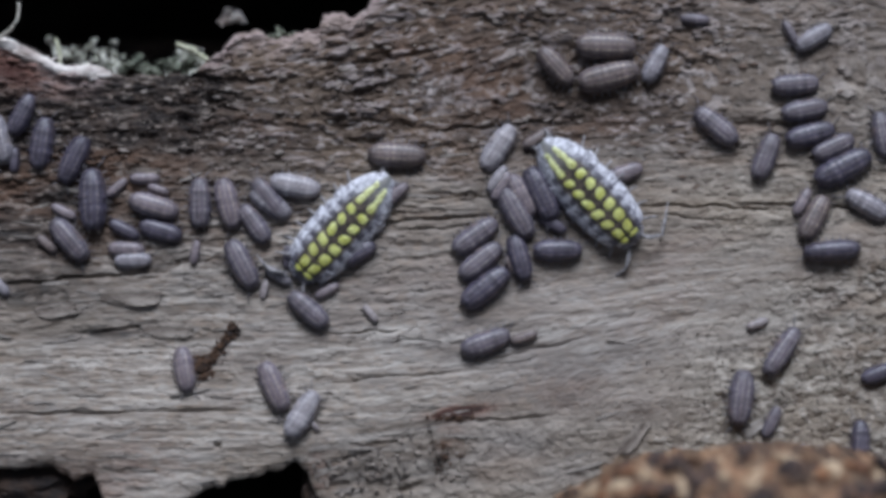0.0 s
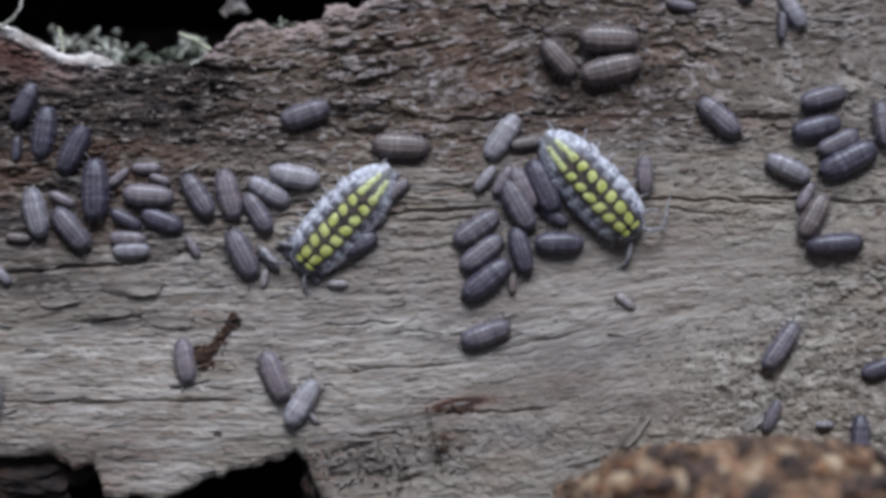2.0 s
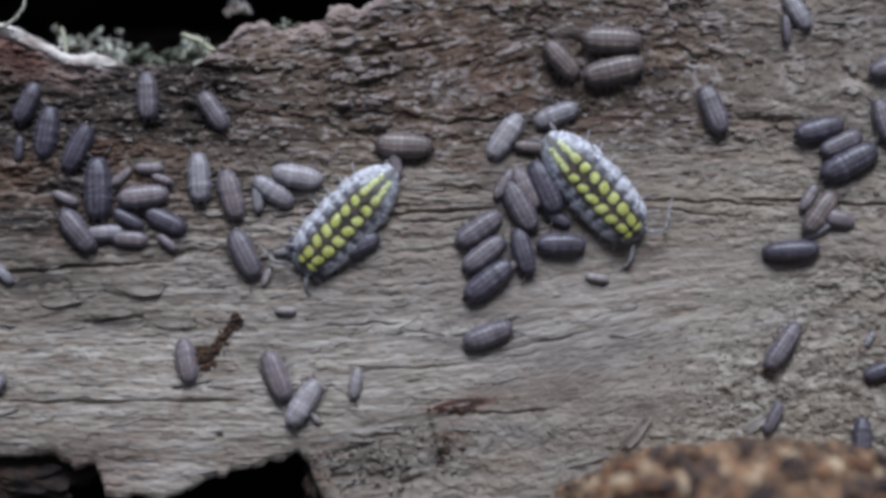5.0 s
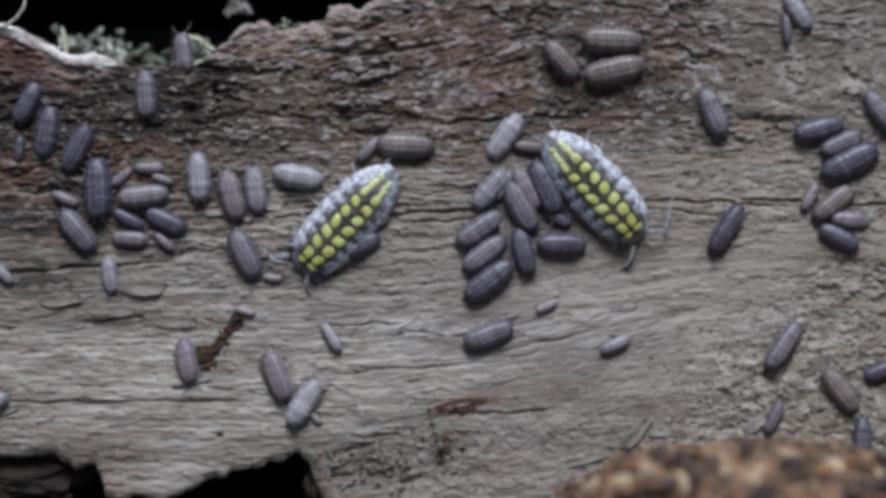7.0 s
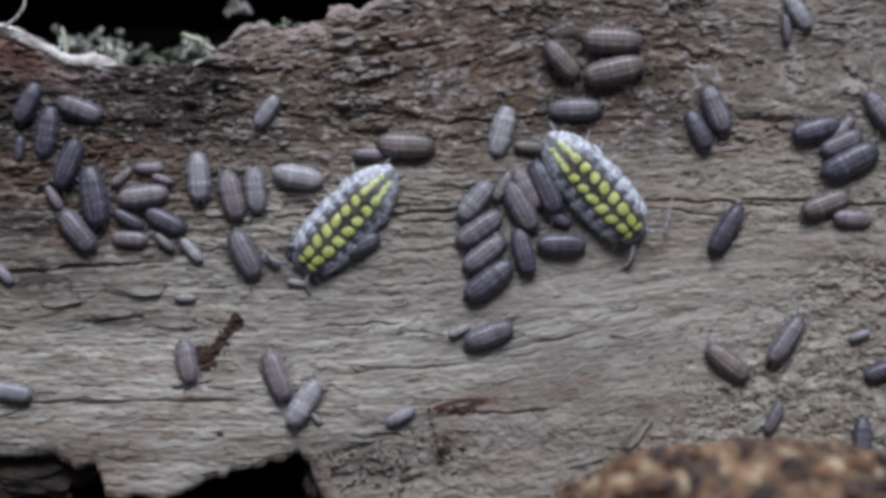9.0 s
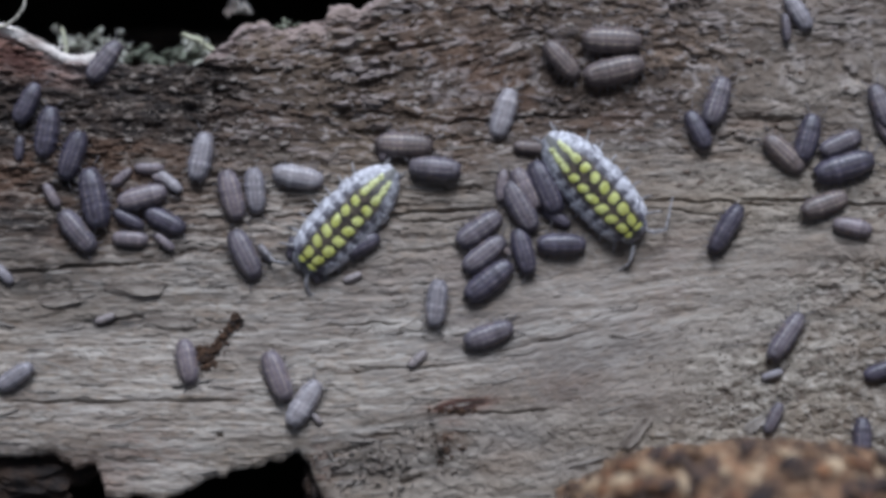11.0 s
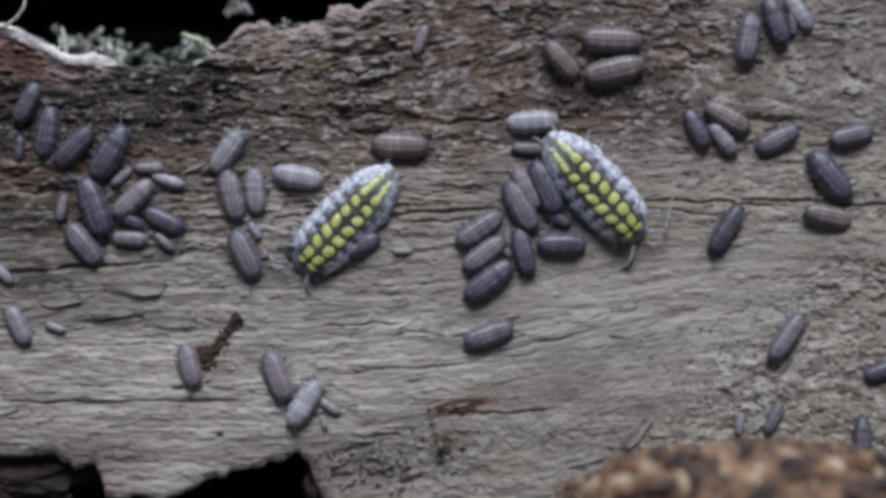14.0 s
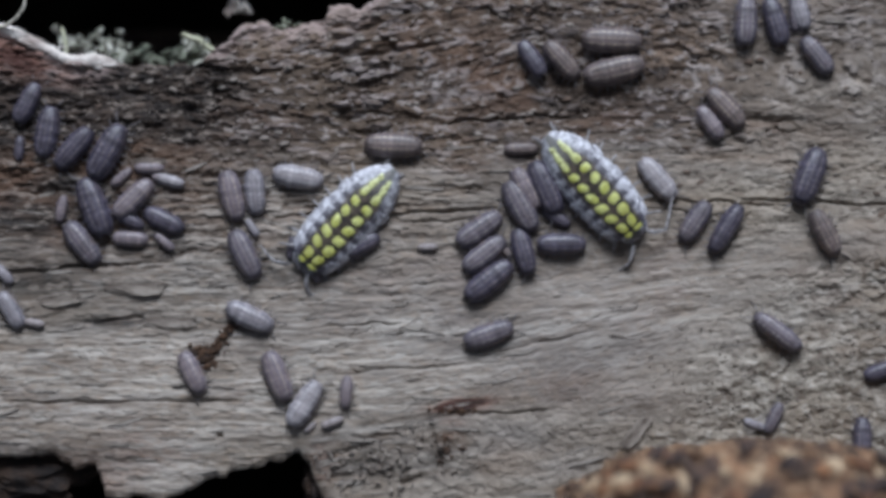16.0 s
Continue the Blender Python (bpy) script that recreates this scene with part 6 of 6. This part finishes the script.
    crawl(m25_louse, ((0, -26.55, 5.00, 125), (0.5, -26.31, 5.05, 122), (1.5, -26.31, 5.20, 122), (3, -26.50, 5.72, 120), (3.5, -27.06, 8.02, 93), (4, -29.20, 14.35, 124), (5.2, -33.79, 20.54, 125), (6.3, -36.73, 24.02, 106), (6.5, -37.32, 25.02, 106), (6.8, -37.8, 27.6, 97, -0.5), (7, -37.9, 28.8, 97, -2.5), (7.3, -38.4, 29.2, 97, -7.0), (7.8, -38.60, 23.03, 97, -14.0), (16, -38.76, 22.61, 97, -14.0)))
    crawl(n1_louse, ((0, -24.27, 7.85, -33), (1.5, -24.93, 8.22, -31), (3, -24.33, 8.18, -28), (4.2, -24.10, 8.26, -30), (6.3, -26.36, 8.35, -58), (7, -27.10, 8.51, -82), (16, -27.18, 8.26, -85)))
    crawl(n2_louse, ((0, -20.68, 10.43, -11), (1.5, -21.02, 10.47, -11), (3, -21.00, 10.55, -10), (16, -20.92, 10.47, -10)))
    crawl(n3_louse, ((0, -30.45, 7.90, -76), (1.5, -30.54, 7.84, -76), (3, -30.58, 7.84, -74), (16, -30.50, 7.68, -76)))
    crawl(n5_louse, ((0, -23.17, -2.60, 149), (1, -23.43, -2.62, 144), (1.5, -23.74, -4.02, 159), (2, -24.73, -1.42, 130), (2.5, -27.11, 2.07, 135), (3, -27.56, 3.63, 93), (3.5, -27.15, 6.58, 91), (4, -26.71, 7.40, 93), (16, -26.79, 7.40, 93)))
    crawl(n6_louse, ((0, -20.90, 1.31, 179), (6.5, -23.07, -0.93, 190), (8, -23.87, -1.75, 180), (8.5, -24.68, -2.08, 170), (9, -24.68, -1.83, 160), (11.3, -25.67, -0.53, 122), (12.5, -25.84, 0.29, 120), (13, -26.34, 1.52, 120), (13.5, -26.83, 2.33, 125), (16, -27.49, 3.07, 125)))
    crawl(n7_louse, ((0, -28.41, -0.96, -63), (1.5, -28.57, -0.84, -63), (3, -28.54, -0.83, -63), (16, -28.54, -0.91, -64)))
    crawl(n10_louse, ((0, -16.13, -4.86, 28), (0.5, -16.53, -5.06, 25), (1, -17.28, -5.28, 60), (1.5, -18.15, -3.42, 110), (16, -18.50, -3.06, 110)))
    crawl(v1_louse, ((0, -6.21, 8.92, 40), (2.5, -6.40, 8.21, 40), (3, -5.54, 9.86, 40), (3.5, -4.36, 10.84, 22), (4.1, -4.25, 10.76, 20), (5, -6.81, 12.32, 100), (5.6, -9.28, 13.31, 160), (6.3, -10.44, 14.30, 215), (8, -10.77, 14.47, 230), (8.6, -10.36, 14.55, 215), (9, -10.69, 13.72, 180), (10.2, -9.30, 14.63, 110), (11.3, -7.26, 14.96, 50), (12, -5.63, 14.63, 20), (14, -4.82, 14.96, 40), (14.3, -3.18, 15.62, 80), (14.5, -2.12, 17.02, 118), (14.65, -1.31, 14.63, 195), (14.8, -1.55, 10.68, 255), (15, -2.93, 5.26, 262), (15.5, -11.83, -5.11, 226), (16, -13.78, -20.64, 266)))
    crawl(w1_louse, ((0, -5.91, 14.62, -4), (1.5, -5.68, 14.68, -4), (3, -5.62, 14.81, -3), (8.5, -5.38, 14.90, -3), (11.3, -5.71, 14.98, -3), (12, -6.03, 14.90, -3), (14.3, -6.19, 14.90, -3), (15, -6.85, 14.90, -3), (16, -7.09, 14.90, -3)))
    crawl(c10_louse, ((0, 14.44, 16.95, 30), (0.5, 13.04, 16.11, 30), (1.5, 12.27, 15.40, 20), (3, 12.73, 14.79, -5), (12, 12.57, 14.63, -5), (14.5, 12.08, 14.46, 0), (15, 11.18, 14.46, 2), (16, 11.26, 14.46, 2)))
    crawl(c11_louse, ((0, 10.36, -1.46, -61), (1.2, 10.04, -4.02, -61), (1.5, 10.38, -5.94, -63), (2, 10.32, -5.18, -92), (4.2, 10.12, -5.09, -92), (5.2, 9.86, -1.59, -140), (5.8, 8.63, 1.68, -200), (6.5, 8.54, 2.50, -250), (8.5, 8.78, 2.25, -265), (9, 8.13, 1.35, -220), (10.5, 8.61, 0.04, -220), (16, 8.61, -0.12, -220)))
    crawl(f1_louse, ((0, 40.24, 18.45, 139), (1.5, 40.47, 18.81, 139), (2.5, 39.80, 19.28, 129), (3, 39.21, 20.36, 113), (4, 39.12, 20.52, 111), (6.5, 39.03, 19.70, 112), (8, 39.12, 20.19, 112), (9.1, 39.45, 20.28, 112), (10.5, 39.37, 20.52, 94), (11.3, 40.05, 22.35, 66), (11.5, 40.39, 23.01, 66), (12, 42.66, 27.32, 71), (12.5, 43.77, 30.32, 76), (13, 44.35, 30.65, 79), (15, 44.19, 31.32, 84), (15.5, 44.14, 32.99, 87), (16, 43.98, 33.24, 87)))
    crawl(m28_louse, ((0, 65.36, -41.43, 98), (5.8, 64.51, -38.63, 99), (6.3, 62.12, -30.03, 91), (6.5, 60.86, -25.23, 94), (7, 56.62, -20.33, 127), (7.5, 51.32, -19.45, 178), (8, 42.79, -18.64, 158), (8.5, 40.64, -16.63, 143), (9.2, 40.57, -16.06, 140), (9.8, 43.35, -8.14, 61), (10.5, 48.83, 4.90, 74), (10.9, 49.36, 12.28, 119), (11.3, 47.16, 17.06, 172), (12, 42.13, 18.63, 165), (12.5, 41.31, 19.04, 155), (13, 41.15, 18.88, 152), (14.3, 40.99, 19.21, 149), (15, 40.60, 20.28, 135), (16, 40.85, 20.53, 133)))
    crawl(b1_louse, ((0, 48.89, -14.23, 55), (1.5, 48.66, -14.35, 55), (3, 48.73, -14.05, 55), (6.5, 48.57, -14.05, 56), (8, 48.98, -13.57, 55), (12, 49.08, -12.60, 55), (14.4, 49.16, -12.76, 56), (15, 48.63, -10.74, 83), (15.5, 47.65, -11.22, 129), (16, 47.88, -12.03, 142)))
    crawl(b2_louse, ((0, 42.84, -20.94, -99), (0.5, 41.68, -25.28, -101), (1, 40.69, -29.33, -103), (1.6, 39.46, -33.66, -106), (16, 38.93, -34.65, -106)))
    crawl(b6_louse, ((0, 51.26, -28.55, 68), (0.5, 51.77, -27.70, 78), (1, 52.69, -26.23, 66), (1.5, 53.47, -25.72, 19), (2, 54.72, -25.52, -0), (2.5, 55.76, -25.46, 10), (3, 57.05, -24.09, 39), (3.5, 57.60, -22.40, 79), (4, 57.60, -20.23, 85), (5, 61.19, -12.96, 59), (6, 67.71, -9.72, 30), (16, 69.33, -9.31, 30)))
    crawl(g2_louse, ((0, 69.75, -9.79, -161), (8.3, 68.48, -10.38, -160), (9.2, 56.60, -13.37, -160), (10.2, 50.97, -16.36, -155), (11.3, 46.09, -18.38, -162), (11.5, 45.76, -18.46, -160), (12, 43.87, -20.80, -123), (12.5, 42.53, -24.01, -103), (13, 42.27, -25.46, -96), (14.5, 42.44, -25.06, -96), (15, 43.96, -25.22, -30), (16, 44.45, -25.22, -20)))
    crawl(b8_louse, ((0, 6.55, -12.51, 19), (1.5, 6.41, -12.43, 19), (3, 6.46, -12.43, 20), (16, 6.54, -12.35, 19)))
    crawl(b12_louse, ((0, 12.07, -11.89, 19), (0.5, 11.99, -12.16, 19), (1, 10.84, -12.37, 4), (1.4, 8.04, -12.57, -1), (16, 7.44, -12.33, 0)))
    crawl(b9_louse, ((0, -36.49, -16.03, -80), (1.5, -36.47, -16.25, -80), (3, -36.54, -16.22, -79), (12, -36.46, -16.38, -78), (13, -36.05, -16.62, -73), (14.5, -36.13, -17.03, -74), (16, -35.72, -17.91, -63)))
    crawl(b10_louse, ((0, -23.74, -18.50, -66), (1.5, -23.72, -18.38, -66), (3, -23.69, -18.24, -67), (16, -23.61, -18.32, -68)))
    crawl(b11_louse, ((0, -19.72, -22.48, 58), (1.5, -19.78, -22.27, 58), (3, -19.80, -22.10, 58), (16, -19.72, -22.26, 58)))
    crawl(b13_louse, ((0, -18.08, -24.00, -50), (1.5, -18.21, -24.28, -50), (12, -18.05, -24.25, -50), (13, -17.16, -24.33, -55), (14, -17.00, -24.89, -72), (14.5, -16.60, -24.81, -100), (15, -16.43, -25.06, -135), (15.5, -16.43, -24.98, -145), (16, -18.93, -25.62, -140)))
    crawl(e1_louse, ((0, 64.29, 16.98, 98), (1.5, 64.04, 17.54, 98), (3, 64.32, 17.89, 99), (4.2, 64.23, 17.89, 99), (6.3, 63.14, 19.88, 124), (9.2, 63.14, 19.88, 124), (11.3, 63.49, 20.70, 109), (12, 63.74, 20.95, 109), (12.6, 63.11, 21.86, 160), (13, 58.53, 21.95, 186), (13.5, 54.13, 18.47, 222), (14, 48.29, 15.83, 208), (14.5, 42.94, 12.29, 224), (15, 38.86, 6.38, 230), (15.5, 36.80, 4.25, 236), (16, 36.31, 3.84, 236)))


motions()
